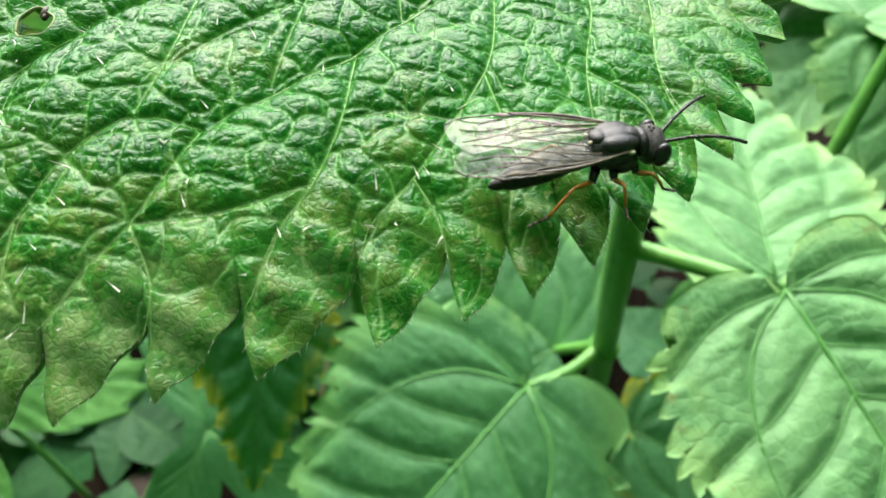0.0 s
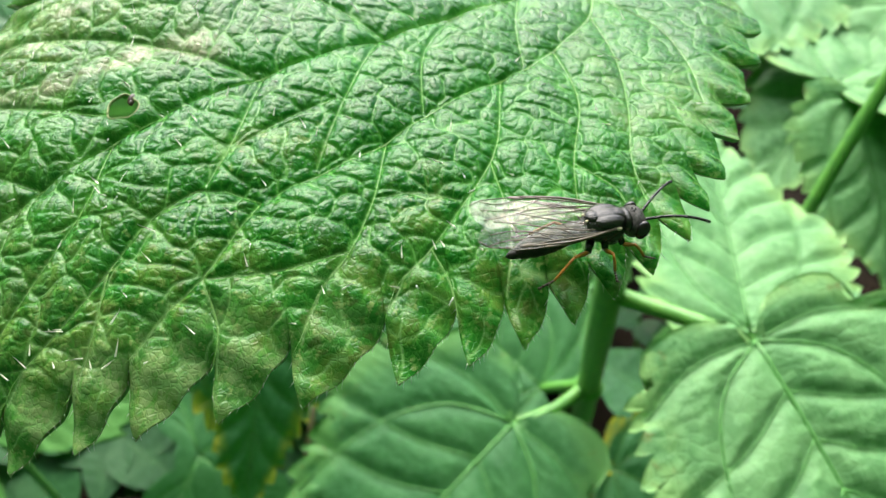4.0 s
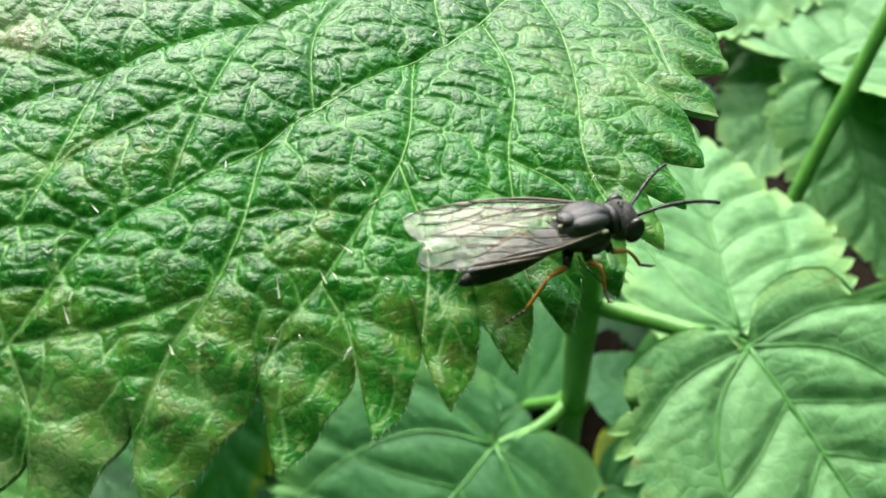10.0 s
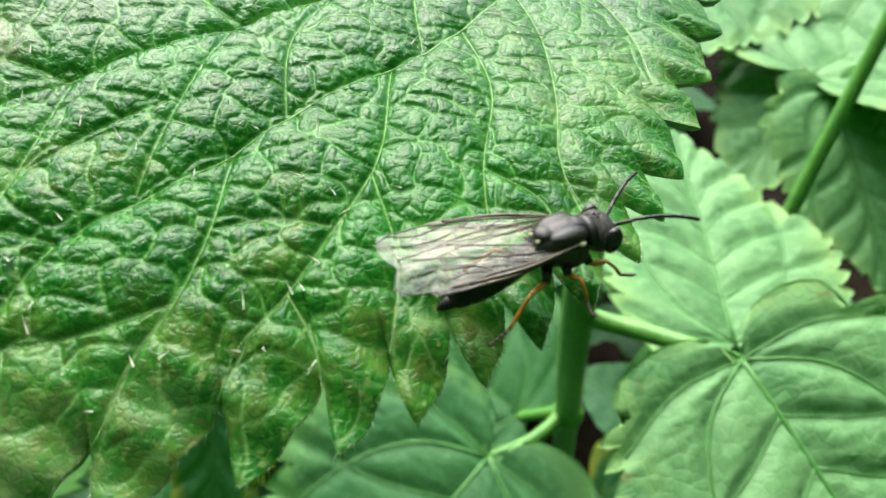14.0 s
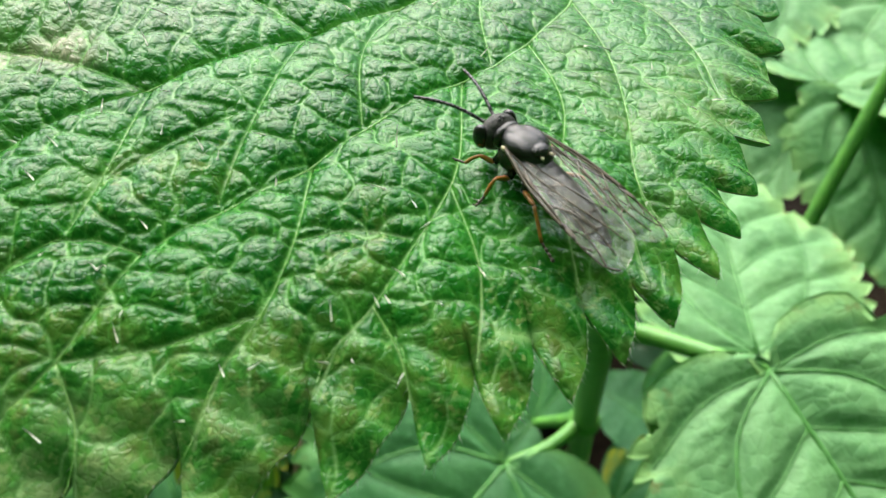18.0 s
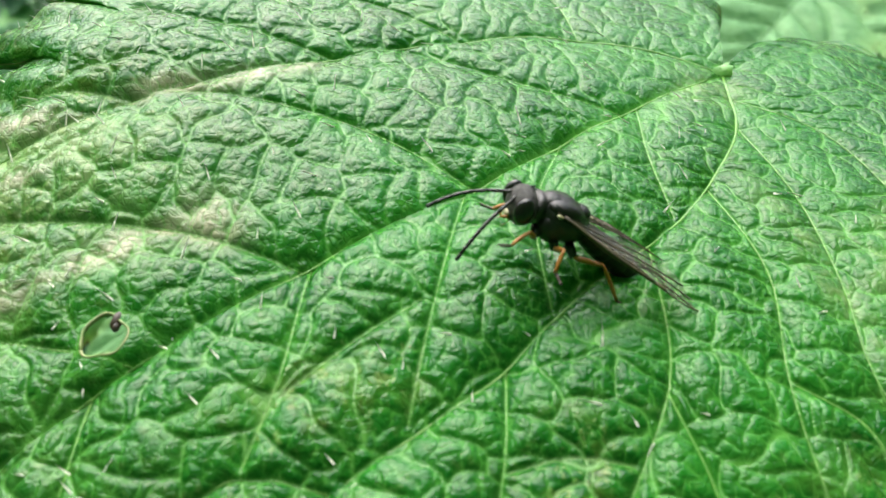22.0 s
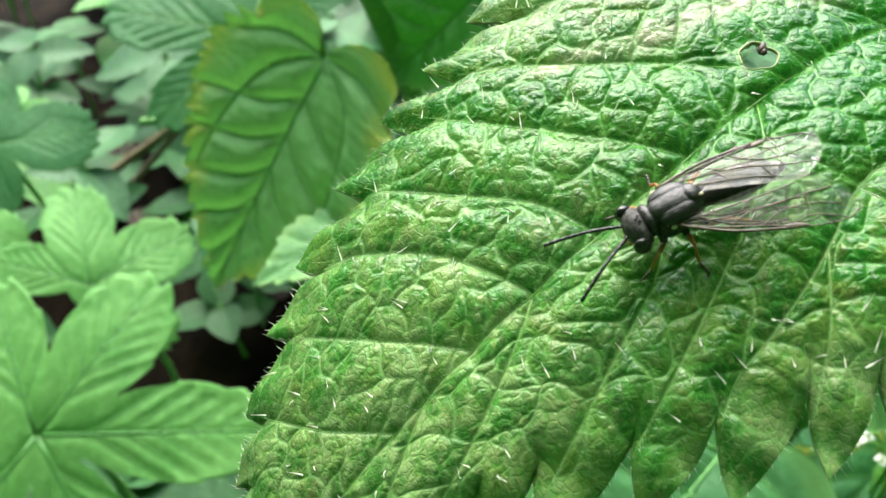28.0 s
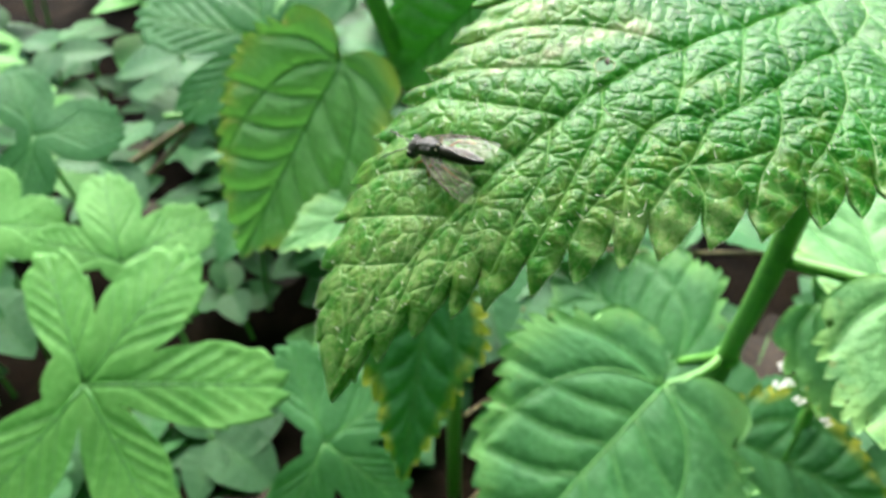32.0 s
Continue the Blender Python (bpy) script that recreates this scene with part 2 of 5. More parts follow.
def wing_material():
    n = Nodes("wing_membrane")
    fold = n.noise(900, 3, 0.5)
    sheen = n.add("ShaderNodeBsdfGlossy")
    sheen.inputs["Roughness"].default_value = 0.22
    n.put(sheen.inputs["Color"], n.mix(n.ramp(fold, 0.35, 0.65), (0.80, 0.85, 0.88), (0.92, 0.90, 0.84)))
    n.put(sheen.inputs["Normal"], n.bump(fold, 0.00022, 0.9))
    clear = n.add("ShaderNodeBsdfTransparent")
    clear.inputs["Color"].default_value = (0.92, 0.91, 0.85, 1)
    weight = n.add("ShaderNodeLayerWeight")
    mixed = n.add("ShaderNodeMixShader")
    steep = n.math("POWER", weight.outputs["Facing"], 3.0)
    n.put(mixed.inputs[0], n.math("ADD", n.math("MULTIPLY", steep, 0.12), 0.030))
    n.tree.links.new(clear.outputs[0], mixed.inputs[1])
    n.tree.links.new(sheen.outputs[0], mixed.inputs[2])
    milk = n.add("ShaderNodeMixShader")
    milk.inputs[0].default_value = 0.06
    dull = n.add("ShaderNodeBsdfDiffuse")
    dull.inputs["Color"].default_value = (0.58, 0.56, 0.52, 1)
    n.tree.links.new(mixed.outputs[0], milk.inputs[1])
    n.tree.links.new(dull.outputs[0], milk.inputs[2])
    n.tree.links.new(milk.outputs[0], n.out.inputs["Surface"])
    return n.mat


MAT_WING = wing_material()


# ---- building helpers ----
def make_mesh(name, verts, faces, material, smooth=True, values=None):
    mesh = bpy.data.meshes.new(name)
    mesh.from_pydata(np.asarray(verts).tolist(), [], faces if isinstance(faces, list) else faces.tolist())
    mesh.materials.append(material)
    mesh.shade_smooth() if smooth else None
    for key, column in (values or {}).items():
        mesh.attributes.new(key, "FLOAT", "POINT").data.foreach_set("value", np.asarray(column, np.float32))
    return mesh


def part(name, mesh, parent, label="", m=None):
    ob = new(name, mesh)
    ob.parent = parent
    if m is not None:
        ob.matrix_basis = m
    return tagged(ob, label)


def curve_through(points, count):
    """Points along a smooth line through the given ones."""
    p = np.asarray(points, float)
    gap = np.r_[0, np.cumsum(np.linalg.norm(np.diff(p, axis=0), axis=1) + 1e-9)]
    slope = np.gradient(p, gap, axis=0)
    at = np.linspace(0, gap[-1], count)
    k = np.clip(np.searchsorted(gap, at, side="right") - 1, 0, len(gap) - 2)
    h = (gap[k + 1] - gap[k])[:, None]
    s = ((at - gap[k])[:, None]) / h
    return (2 * s**3 - 3 * s**2 + 1) * p[k] + (s**3 - 2 * s**2 + s) * h * slope[k] + (3 * s**2 - 2 * s**3) * p[k + 1] + (s**3 - s**2) * h * slope[k + 1]


def tube(name, points, radii, material, sides=8, flat=1.0):
    """A tapered, closed rod along points. flat: its height against its width."""
    p = np.asarray(points, float)
    r = np.broadcast_to(np.asarray(radii, float), len(p)) if np.ndim(radii) == 0 or len(radii) == len(p) else np.interp(np.linspace(0, 1, len(p)), np.linspace(0, 1, len(radii)), radii)
    along = np.gradient(p, axis=0)
    along /= np.linalg.norm(along, axis=1)[:, None] + 1e-12
    up = np.array([0, 0, 1.0])
    side = np.cross(along, up)
    weak = np.linalg.norm(side, axis=1) < 0.15
    side[weak] = np.cross(along[weak], (1.0, 0.2, 0))
    side /= np.linalg.norm(side, axis=1)[:, None]
    top = np.cross(side, along)
    a = np.arange(sides) * 2 * np.pi / sides
    rings = p[:, None] + r[:, None, None] * (np.cos(a)[None, :, None] * side[:, None] + flat * np.sin(a)[None, :, None] * top[:, None])
    verts = np.concatenate([rings.reshape(-1, 3), p[:1], p[-1:]])
    faces, n = [], len(p)
    for i in range(n - 1):
        for j in range(sides):
            k = (j + 1) % sides
            faces.append((i * sides + j, i * sides + k, (i + 1) * sides + k, (i + 1) * sides + j))
    for j in range(sides):
        k = (j + 1) % sides
        faces.append((n * sides, k, j))
        faces.append((n * sides + 1, (n - 1) * sides + j, (n - 1) * sides + k))
    return make_mesh(name, verts, faces, material)


def blob(name, centre, radii, material, rough=0.0, shape=None, turn=0.0, rings=14, sides=20):
    """A rounded body; shape bends its unit sphere, turn pitches it (degrees)."""
    th = np.linspace(0, np.pi, rings)
    ph = np.arange(sides) * 2 * np.pi / sides
    x = np.cos(th)[:, None] * np.ones(sides)
    y, z = np.sin(th)[:, None] * np.cos(ph), np.sin(th)[:, None] * np.sin(ph)
    p = np.stack([x, y, z], -1).reshape(-1, 3)
    if shape:
        p = shape(p)
    p = p * np.asarray(radii)
    if rough:
        p = p * (1 + rough * np.array([noise.noise(Vector(q) * 2500) for q in p]))[:, None]
    c, s = math.cos(radians(turn)), math.sin(radians(turn))
    p = np.stack([c * p[:, 0] - s * p[:, 2], p[:, 1], s * p[:, 0] + c * p[:, 2]], -1) + np.asarray(centre)
    faces = [(i * sides + j, (i + 1) * sides + j, (i + 1) * sides + (j + 1) % sides, i * sides + (j + 1) % sides) for i in range(rings - 1) for j in range(sides)]
    return make_mesh(name, p, faces, material)


def line_distance(xy, line, within=False):
    """How far each of xy lies from a line of points; within: only near its box, far off elsewhere."""
    best = np.full(len(xy), 1e9)
    close = np.flatnonzero((xy > line.min(0) - 4).all(1) & (xy < line.max(0) + 4).all(1)) if within else slice(None)
    whole, xy = best, xy[close]
    best = best[close]
    for a, b in zip(line[:-1], line[1:]):
        d = b - a
        s = np.clip(((xy - a) @ d) / (d @ d + 1e-12), 0, 1)
        off = xy - a - s[:, None] * d
        best = np.minimum(best, (off * off).sum(1))
    whole[close] = best
    return np.sqrt(whole)


def cell_edges(xy, size, seed):
    """Distance to the edges of uneven cells of that size."""
    rng = np.random.RandomState(seed)
    q = xy / size
    home = np.floor(q).astype(int)
    home -= home.min(0) - 2
    shift = rng.rand(home[:, 0].max() + 4, home[:, 1].max() + 4, 2)
    low = q - np.floor(q)
    first, second = np.full(len(xy), 9.0), np.full(len(xy), 9.0)
    for i in (-1, 0, 1):
        for j in (-1, 0, 1):
            c = shift[home[:, 0] + i, home[:, 1] + j] * 0.85 + (i, j)
            d = np.sqrt(((low - c) ** 2).sum(1))
            second = np.where(d < first, first, np.minimum(second, d))
            first = np.minimum(first, d)
    return (second - first) * size / 2


def half_blade(side, spine, teeth, depth, per_tooth, across, reach=6.0, shift=0.45):
    """One half of a leaf in its plane: rows of points from the midrib to the toothed rim.
    side: (x, y, x on the midrib) along the rim from base to tip; teeth: where along x their points lie."""
    fine = curve_through([(a, b, c) for a, b, c in side], 900)
    mark = [0]
    for x in teeth:
        near = np.abs(fine[:, 0] - x) + np.where(np.arange(900) <= mark[-1] + 4, 1e3, 0)
        mark.append(int(near.argmin()))
    mark = [m for n, m in enumerate(mark) if n == 0 or m > mark[n - 1] + 4]
    mark.append(899)
    rows, rims = [], []
    tangent = np.gradient(fine[:, :2], axis=0)
    tangent /= np.linalg.norm(tangent, axis=1)[:, None] + 1e-12
    sign = 1.0 if fine[450, 1] > spine(fine[450, 2]) else -1.0
    out = sign * np.stack([-tangent[:, 1], tangent[:, 0]], -1)
    for k, (a, b) in enumerate(zip(mark[:-1], mark[1:])):
        last = k == len(mark) - 2
        for p in np.linspace(0.0, 1.0 - (0 if last else 1 / per_tooth), per_tooth):
            i = a + p * (b - a)
            j = int(min(898, i))
            f = i - j
            base = fine[j] * (1 - f) + fine[j + 1] * f
            deep = depth(base[0]) * min(1.0, (b - a) / 20) * (0 if last else 1)
            rise = (p / 0.80) ** 0.8 if p < 0.80 else (1 - p) / 0.20
            tooth = deep * (rise - 0.55) * out[j] + deep * shift * rise * p * p * tangent[j]
            rows.append((base, tooth))
    s = np.linspace(0, 1, across + 1) ** 0.85
    base = np.array([r[0] for r in rows])
    tooth = np.array([r[1] for r in rows])
    inner = np.stack([base[:, 2], spine(base[:, 2])], -1)
    # the lines bend forwards on their way out
    bend = s * s * 0.35 + s * 0.65
    grid_x = inner[:, None, 0] + bend[None] * (base[:, 0] - inner[:, 0])[:, None]
    grid_y = inner[:, None, 1] + s[None] * (base[:, 1] - inner[:, 1])[:, None]
    grid = np.stack([grid_x, grid_y], -1) + (s**reach)[None, :, None] * tooth[:, None]
    return grid, s


def blade(sides, spine, teeth, depth, per_tooth, across):
    """Both halves as one flat net: points (x, y), how near each is to the rim, and faces."""
    points, rim, faces, start, borders = [], [], [], 0, []
    for n, side in enumerate(sides):
        grid, s = half_blade(side, spine, teeth[n], depth, per_tooth, across)
        rows, cols = grid.shape[:2]
        idx = start + np.arange(rows * cols).reshape(rows, cols)
        quad = np.stack([idx[:-1, :-1], idx[1:, :-1], idx[1:, 1:], idx[:-1, 1:]], -1).reshape(-1, 4)
        flip = grid[rows // 2, -1, 1] < grid[rows // 2, 0, 1]
        faces.append(quad[:, ::-1] if flip else quad)
        points.append(grid.reshape(-1, 2))
        rim.append(np.tile(s, rows))
        borders.append(idx[:, -1])
        start += rows * cols
    return np.concatenate(points), np.concatenate(rim), np.concatenate(faces), borders


# ---- the large nettle leaf on which the insect sits ----
LEAF = Matrix(((-0.8221, 0.5572, -0.1169, 0.01131), (-0.5410, -0.8285, -0.1444, 0.06170), (-0.1773, -0.0555, 0.9826, 0.41920), (0, 0, 0, 1)))
BOW = (14.73, 1.93, -6.19, 1.87, -2.98, 1.47, 0.62, -3.64)
SPINE = np.array([(-2, 0.2), (0, 0.3), (8, 0.8), (13, 1.4), (20, 2.4), (30, 2.7), (40, 3.0), (50, 4.0), (65, 4.4), (72, 4.9), (77, 6.5)])
NEAR_SIDE = [(-1.0, -0.2, 0.0), (-4, -1.2, 0.2), (-8.5, -1.6, 0.4), (-11.8, 1.2, 0.7), (-10.2, 7.5, 1.2), (-3.5, 14.8, 2.0), (2, 18.8, 3.4), (8, 22.8, 6), (14, 25.7, 10), (20, 26.4, 15),
             (26, 26.1, 20), (32.5, 24.2, 26), (38, 22.2, 31), (46, 18.7, 39), (53, 15.9, 46), (60, 12.5, 54), (66, 9.5, 61), (71.5, 7.6, 67.5), (77, 6.7, 76.6)]
FAR_SIDE = [(-1.0, -0.4, 0.0), (-4, -3.2, 0.2), (-8.5, -8.0, 0.6), (-9.5, -14.5, 1.4), (-4, -21, 2.6), (4, -25.5, 5), (13, -27.6, 10), (23, -27.3, 16), (31, -24.4, 22), (36.5, -20.8, 27), (41, -17.0, 31),
            (46, -13.9, 36), (50.5, -12.3, 41), (54, -11.6, 45.5), (59, -10.0, 51), (63.7, -8.3, 57), (67, -6.4, 61.5), (70.5, -4.2, 66), (73.3, -1.6, 70), (75.2, 1.6, 73), (77, 6.3, 76.6)]
NEAR_TEETH = [-10.5, -6.5, -2.6, 2.2, 5.5, 9.3, 11.6, 14.1, 17.3, 20.2, 23.1, 26.2, 29.1, 33, 38.2, 42.2, 46.5, 49.5, 53.5, 56.9, 61.1, 63.6, 67.6, 71.5, 74.3]
FAR_TEETH = [-8.2, -4.5, 0, 4.5, 9, 13.5, 18, 22.5, 27.2, 31.8, 36.5, 41.5, 46.0, 50.7, 54.6, 59.2, 63.7, 67.1, 70.7, 73.3, 75.0]
LATERALS = [  # the side veins that leave the base with the midrib, and their forks
    [(0.3, 0.5), (1.3, 1.7), (4.5, 5.2), (9.5, 7.9), (13.7, 9.4), (18.5, 10.1), (22.8, 10.9), (26.1, 11.8), (31.3, 12.1), (34.8, 12.2)],
    [(0.2, -0.2), (2.0, -3.0), (6, -6.8), (13, -9.6), (21, -11.0), (30, -11.4), (38, -11.9), (44, -13.2)],
]
SECONDARY = [
    [(34.8, 12.2), (37, 13.4), (39.9, 14.9), (42.9, 15.6), (46.0, 16.8)],
    [(34.8, 12.2), (37.2, 9.8), (40.7, 9.9), (44.2, 11.5), (48.1, 12.8), (51.5, 13.6), (53.2, 14.8)],
    [(30.0, 2.7), (33.8, 7.0), (37.2, 9.8)],
    [(4.4, 5.3), (6.9, 11.3), (10.2, 16.6), (13.5, 21.0), (14.6, 24.3)],
    [(2.0, 2.6), (0.5, 8.0), (2.0, 13.5), (5.2, 19.0)],
    [(10.3, 8.3), (12.6, 14.2), (16.6, 18.8), (20.2, 24.6)],
    [(16.0, 9.8), (21.3, 16.4), (24.4, 18.2), (27.9, 20.0), (31.2, 21.2), (32.6, 22.6)],
    [(26.1, 11.8), (29.0, 15.4), (32.0, 17.8), (34.8, 19.1), (37.6, 21.4)],
    [(40.5, 3.0), (43.5, 6.6), (47.5, 9.0), (52, 11.2), (56.8, 13.2)],
    [(47.0, 3.6), (51.1, 7.8), (54.7, 9.4), (57.2, 10.5), (60.7, 11.9)],
    [(55.6, 4.2), (56.8, 5.1), (59.8, 6.8), (61.5, 7.6), (65.8, 9.1)],
    [(62.5, 4.3), (66.0, 6.2), (69.5, 7.6)],
    [(20.8, 2.5), (23.2, -4.0), (27.5, -9.5), (30, -11.4)],
    [(30.4, 2.7), (34.0, -2.5), (38.5, -6.5), (42.5, -10.0), (46, -12.6)],
    [(38.5, 2.9), (42.0, -1.2), (45.8, -5.0), (50.2, -10.6)],
    [(45.5, 3.5), (48.0, 0.2), (51.0, -4.5), (54, -10.2)],
    [(51.5, 4.0), (52.8, 0.7), (55.3, -2.9), (58.6, -8.4)],
    [(55.6, 4.2), (57.9, -0.7), (61.0, -5.0), (63.2, -7.4)],
    [(59.5, 4.1), (62.4, 0.6), (66.2, -4.6)],
    [(64.5, 4.4), (67.2, 1.6), (70, -2.8)],
    [(6, -6.8), (4, -12), (6, -19)],
    [(13, -9.6), (15, -15), (20, -22)],
    [(21, -11.0), (24, -15.5), (29, -19.8)],
    [(32, -11.5), (35, -14.2), (38.5, -15.6)],
    [(8.2, 0.8), (11.0, 4.5), (13.7, 9.4)],
    [(14.5, 1.5), (19.2, 5.2), (22.8, 10.9)],
    [(21.5, 2.5), (26.0, 6.9), (31.3, 12.1)],
    [(27.0, 7.1), (30.2, 7.3), (34.6, 7.9)],
    [(9.5, 0.9), (13.5, -4.5), (17, -10.4)],
    [(29.0, 15.4), (26.5, 16.3), (24.4, 18.2)],
    [(32.0, 17.8), (36.5, 16.6), (39.9, 14.9)],
    [(39.9, 14.9), (40.6, 18.0), (42.0, 19.8)],
    [(21.3, 16.4), (23.0, 21.0), (26.0, 24.8)],
    [(27.9, 20.0), (28.2, 22.5), (29.0, 24.4)],
    [(16.6, 18.8), (15.6, 22.0), (17.2, 25.6)],
    [(44.2, 11.5), (46.8, 14.4), (49.6, 16.6)],
]


def spine(x):
    return np.interp(x, SPINE[:, 0], SPINE[:, 1])


def bow(x, y):
    """The leaf's large arch, in millimetres above its base."""
    u, v = np.asarray(x) / 40, np.asarray(y) / 20
    a = BOW
    return a[0] * u + a[1] * u**2 + a[2] * u**3 + a[3] * v + a[4] * v * u + a[5] * v * u * u + a[6] * v * v + a[7] * v * v * u + 3.0 * np.exp(-(((np.asarray(x) - 33) / 9) ** 2)) * np.clip((-np.asarray(y) - 3) / 14, 0, 1.4)


VEIN_LINES = [("midrib", curve_through(SPINE[1:], 90), 0.075)]
VEIN_LINES += [("lateral_vein", curve_through(v, 50), 0.095) for v in LATERALS]
VEIN_LINES += [("vein", curve_through(v, 22), 0.042) for v in SECONDARY]
HOLE = np.array((38.8, 1.1))


def relief(xy):
    """The quilted upper side: creases along the veins, pillows between them, blisters on the pillows.
    Also how near a vein of the ladder runs, and how near one of the finest net."""
    near, mid, main, second = (np.full(len(xy), 9.0) for _ in range(4))
    for name, line, _ in VEIN_LINES:
        d = line_distance(xy, line[::2] if name == "vein" else line[::3], True)
        near = np.minimum(near, d)
        if name == "vein":
            second = np.minimum(second, d)
        elif name == "midrib":
            mid = np.minimum(mid, d)
        else:
            main = np.minimum(main, d)
    side = np.where(xy[:, 1] > spine(xy[:, 0]), 1.0, -1.0)
    warp = xy + 0.45 * np.sin(xy[:, ::-1] * 0.9) + 0.22 * np.sin(xy[:, ::-1] * 2.3 + 1)
    along = warp[:, 0] * 0.77 + warp[:, 1] * 0.64 * side
    athwart = -warp[:, 0] * 0.64 * side + warp[:, 1] * 0.77
    ladder = np.minimum(cell_edges(np.stack([along / 2.1, athwart / 3.1 + 40 * side], -1), 1.0, 3) * 2.3, near)
    warp = xy + 0.16 * np.sin(xy[:, ::-1] * 4.1) + 0.09 * np.sin(xy[:, ::-1] * 7.7 + 2)
    small = np.minimum(cell_edges(warp / 0.95, 1.0, 8) * 0.95, ladder)
    thin = np.clip(np.interp(xy[:, 0], [-12, 0, 6, 16, 50, 77], [0.55, 0.55, 0.65, 1.0, 1.0, 0.7]), 0, 1)
    h = 0.70 * (1 - np.exp(-mid / 1.5)) + 0.60 * (1 - np.exp(-main / 1.3)) + 0.55 * (1 - np.exp(-second / 1.25))
    h += 0.24 * (1 - np.exp(-ladder / 0.34)) + 0.105 * (1 - np.exp(-small / 0.11))
    h = (h - 1.40) * thin
    by_hole = np.exp(-((np.linalg.norm(xy - HOLE, axis=1) / 1.7) ** 4))
    h = h * (1 - by_hole) + 0.20 * by_hole
    lines = np.maximum(0.55 * np.exp(-((ladder / 0.040) ** 2)), np.exp(-((near / 0.06) ** 2)))
    return h, lines, np.exp(-((small / 0.035) ** 2))


def leaf_point(x, y, above=0.0):
    """A point of the leaf's upper side, in the leaf's space, in metres."""
    xy = np.array([(x, y)], float)
    return Vector((x * MM, y * MM, (float(bow(x, y)) + float(relief(xy)[0][0]) + above) * MM))


def flat_rim(height, edge):
    """The quilting dies away towards the rim."""
    return height * (1 - 0.78 * edge) - 0.25 * edge


def tooth_depth(x):
    return np.interp(x, [-12, 0, 10, 20, 33, 46, 60, 70, 77], [2.0, 2.0, 2.4, 3.0, 3.8, 3.8, 3.0, 2.0, 0.5])


def smooth_spots(xy, spots):
    total = np.zeros(len(xy))
    for x, y, rx, ry, tilt in spots:
        c, s = math.cos(radians(tilt)), math.sin(radians(tilt))
        d = xy - (x, y)
        a, b = (d[:, 0] * c + d[:, 1] * s) / rx, (-d[:, 0] * s + d[:, 1] * c) / ry
        total = np.maximum(total, np.exp(-(a * a + b * b)))
    return total


def build_main_leaf():
    leaf = new("nettle_leaf")
    leaf.matrix_world = LEAF
    tagged(leaf, "large quilted green nettle leaf with toothed rim and a bitten hole", "leaf")
    xy, rim, faces, borders = blade((NEAR_SIDE, FAR_SIDE), spine, (NEAR_TEETH, FAR_TEETH), tooth_depth, 48, 240)
    # the bitten hole
    off = xy - HOLE
    squash = np.stack([off[:, 0] / 1.0, off[:, 1] / 1.0], -1)
    angle = np.arctan2(squash[:, 1], squash[:, 0])
    ragged = 1 + 0.07 * np.sin(3 * angle + 1) + 0.05 * np.sin(5 * angle)
    far = np.linalg.norm(squash, axis=1) / ragged
    inside = far < 1.0
    faces = faces[~inside[faces].all(1)]
    push = inside & (far > 0.3)
    xy[push] = HOLE + off[push] / far[push, None]
    height, lines, net = relief(xy)
    edge = np.clip((rim - 0.72) / 0.28, 0, 1)
    z = bow(xy[:, 0], xy[:, 1]) + flat_rim(height, edge)
    z += -0.6 * edge**2 + 0.25 * np.sin(xy[:, 0] * 1.9 + xy[:, 1]) * edge
    worn = smooth_spots(xy, [(44, 14, 9, 5, -20), (66, 3, 14, 9, 5), (36, 19.5, 7, 3.5, -30), (29.8, 9.8, 1.8, 1.0, 20), (33.5, 8.6, 3.2, 1.8, -10), (26.7, 17.1, 2.5, 1.6, 30), (44, -8, 8, 5, -25), (25, 24.2, 4, 2.2, 0), (35, -12, 6, 3, -15)])
    tipward = np.clip((xy[:, 0] - 40) / 25, 0, 1)
    aged = np.clip(0.60 * edge**1.5 + 0.95 * worn + 0.06 + 0.55 * tipward, 0, 1)
    scar = smooth_spots(xy, [(32.4, -1.8, 1.5, 1.6, 30), (36.5, -2.8, 3.6, 0.8, -5), (41.5, -3.4, 3.0, 0.7, -10), (46, -5.4, 2.4, 0.6, -20), (30.0, -11.4, 2.2, 0.8, -10), (25.5, -10.5, 3.2, 0.8, -8), (37.5, -13.5, 2.5, 0.7, -40), (38.3, -9.6, 1.6, 0.6, -10)]) * 0.95
    pale = smooth_spots(xy, [(10.4, 15.5, 1.0, 6.0, -20), (6, 17, 4, 3, 20), (3, 1.5, 2.5, 2, 0)]) * 0.45 + 0.75 * smooth_spots(xy, [(66, 5, 14, 11, 0), (46, 18, 10, 3, -20), (40, -10, 9, 4, -20)])
    verts = np.c_[xy, z] * MM
    values = {"vein": lines, "net": net, "aged": aged, "scar": scar, "pale": pale}
    part("blade", make_mesh("blade", verts, faces, MAT_LEAF, values=values), leaf, "glossy quilted upper side, mottled yellow and brown")
    # the closing edge and the paler underside
    for k, border in enumerate(borders):
        top = verts[border]
        strip = np.concatenate([top, top - (0, 0, 0.11 * MM)])
        i, n = np.arange(len(border) - 1), len(border)
        quad = np.stack([i, i + 1, i + 1 + n, i + n], -1)
        part("rim", make_mesh("rim", strip, quad if k else quad[:, ::-1], MAT_RIM), leaf, "thin dry brownish leaf edge")
    low_xy, low_rim, low_faces, _ = blade((NEAR_SIDE, FAR_SIDE), spine, (NEAR_TEETH, FAR_TEETH), tooth_depth, 48, 60)
    low_faces = low_faces[~(np.linalg.norm((low_xy - HOLE) / (1.3, 1.2), axis=1) < 1)[low_faces].any(1)]
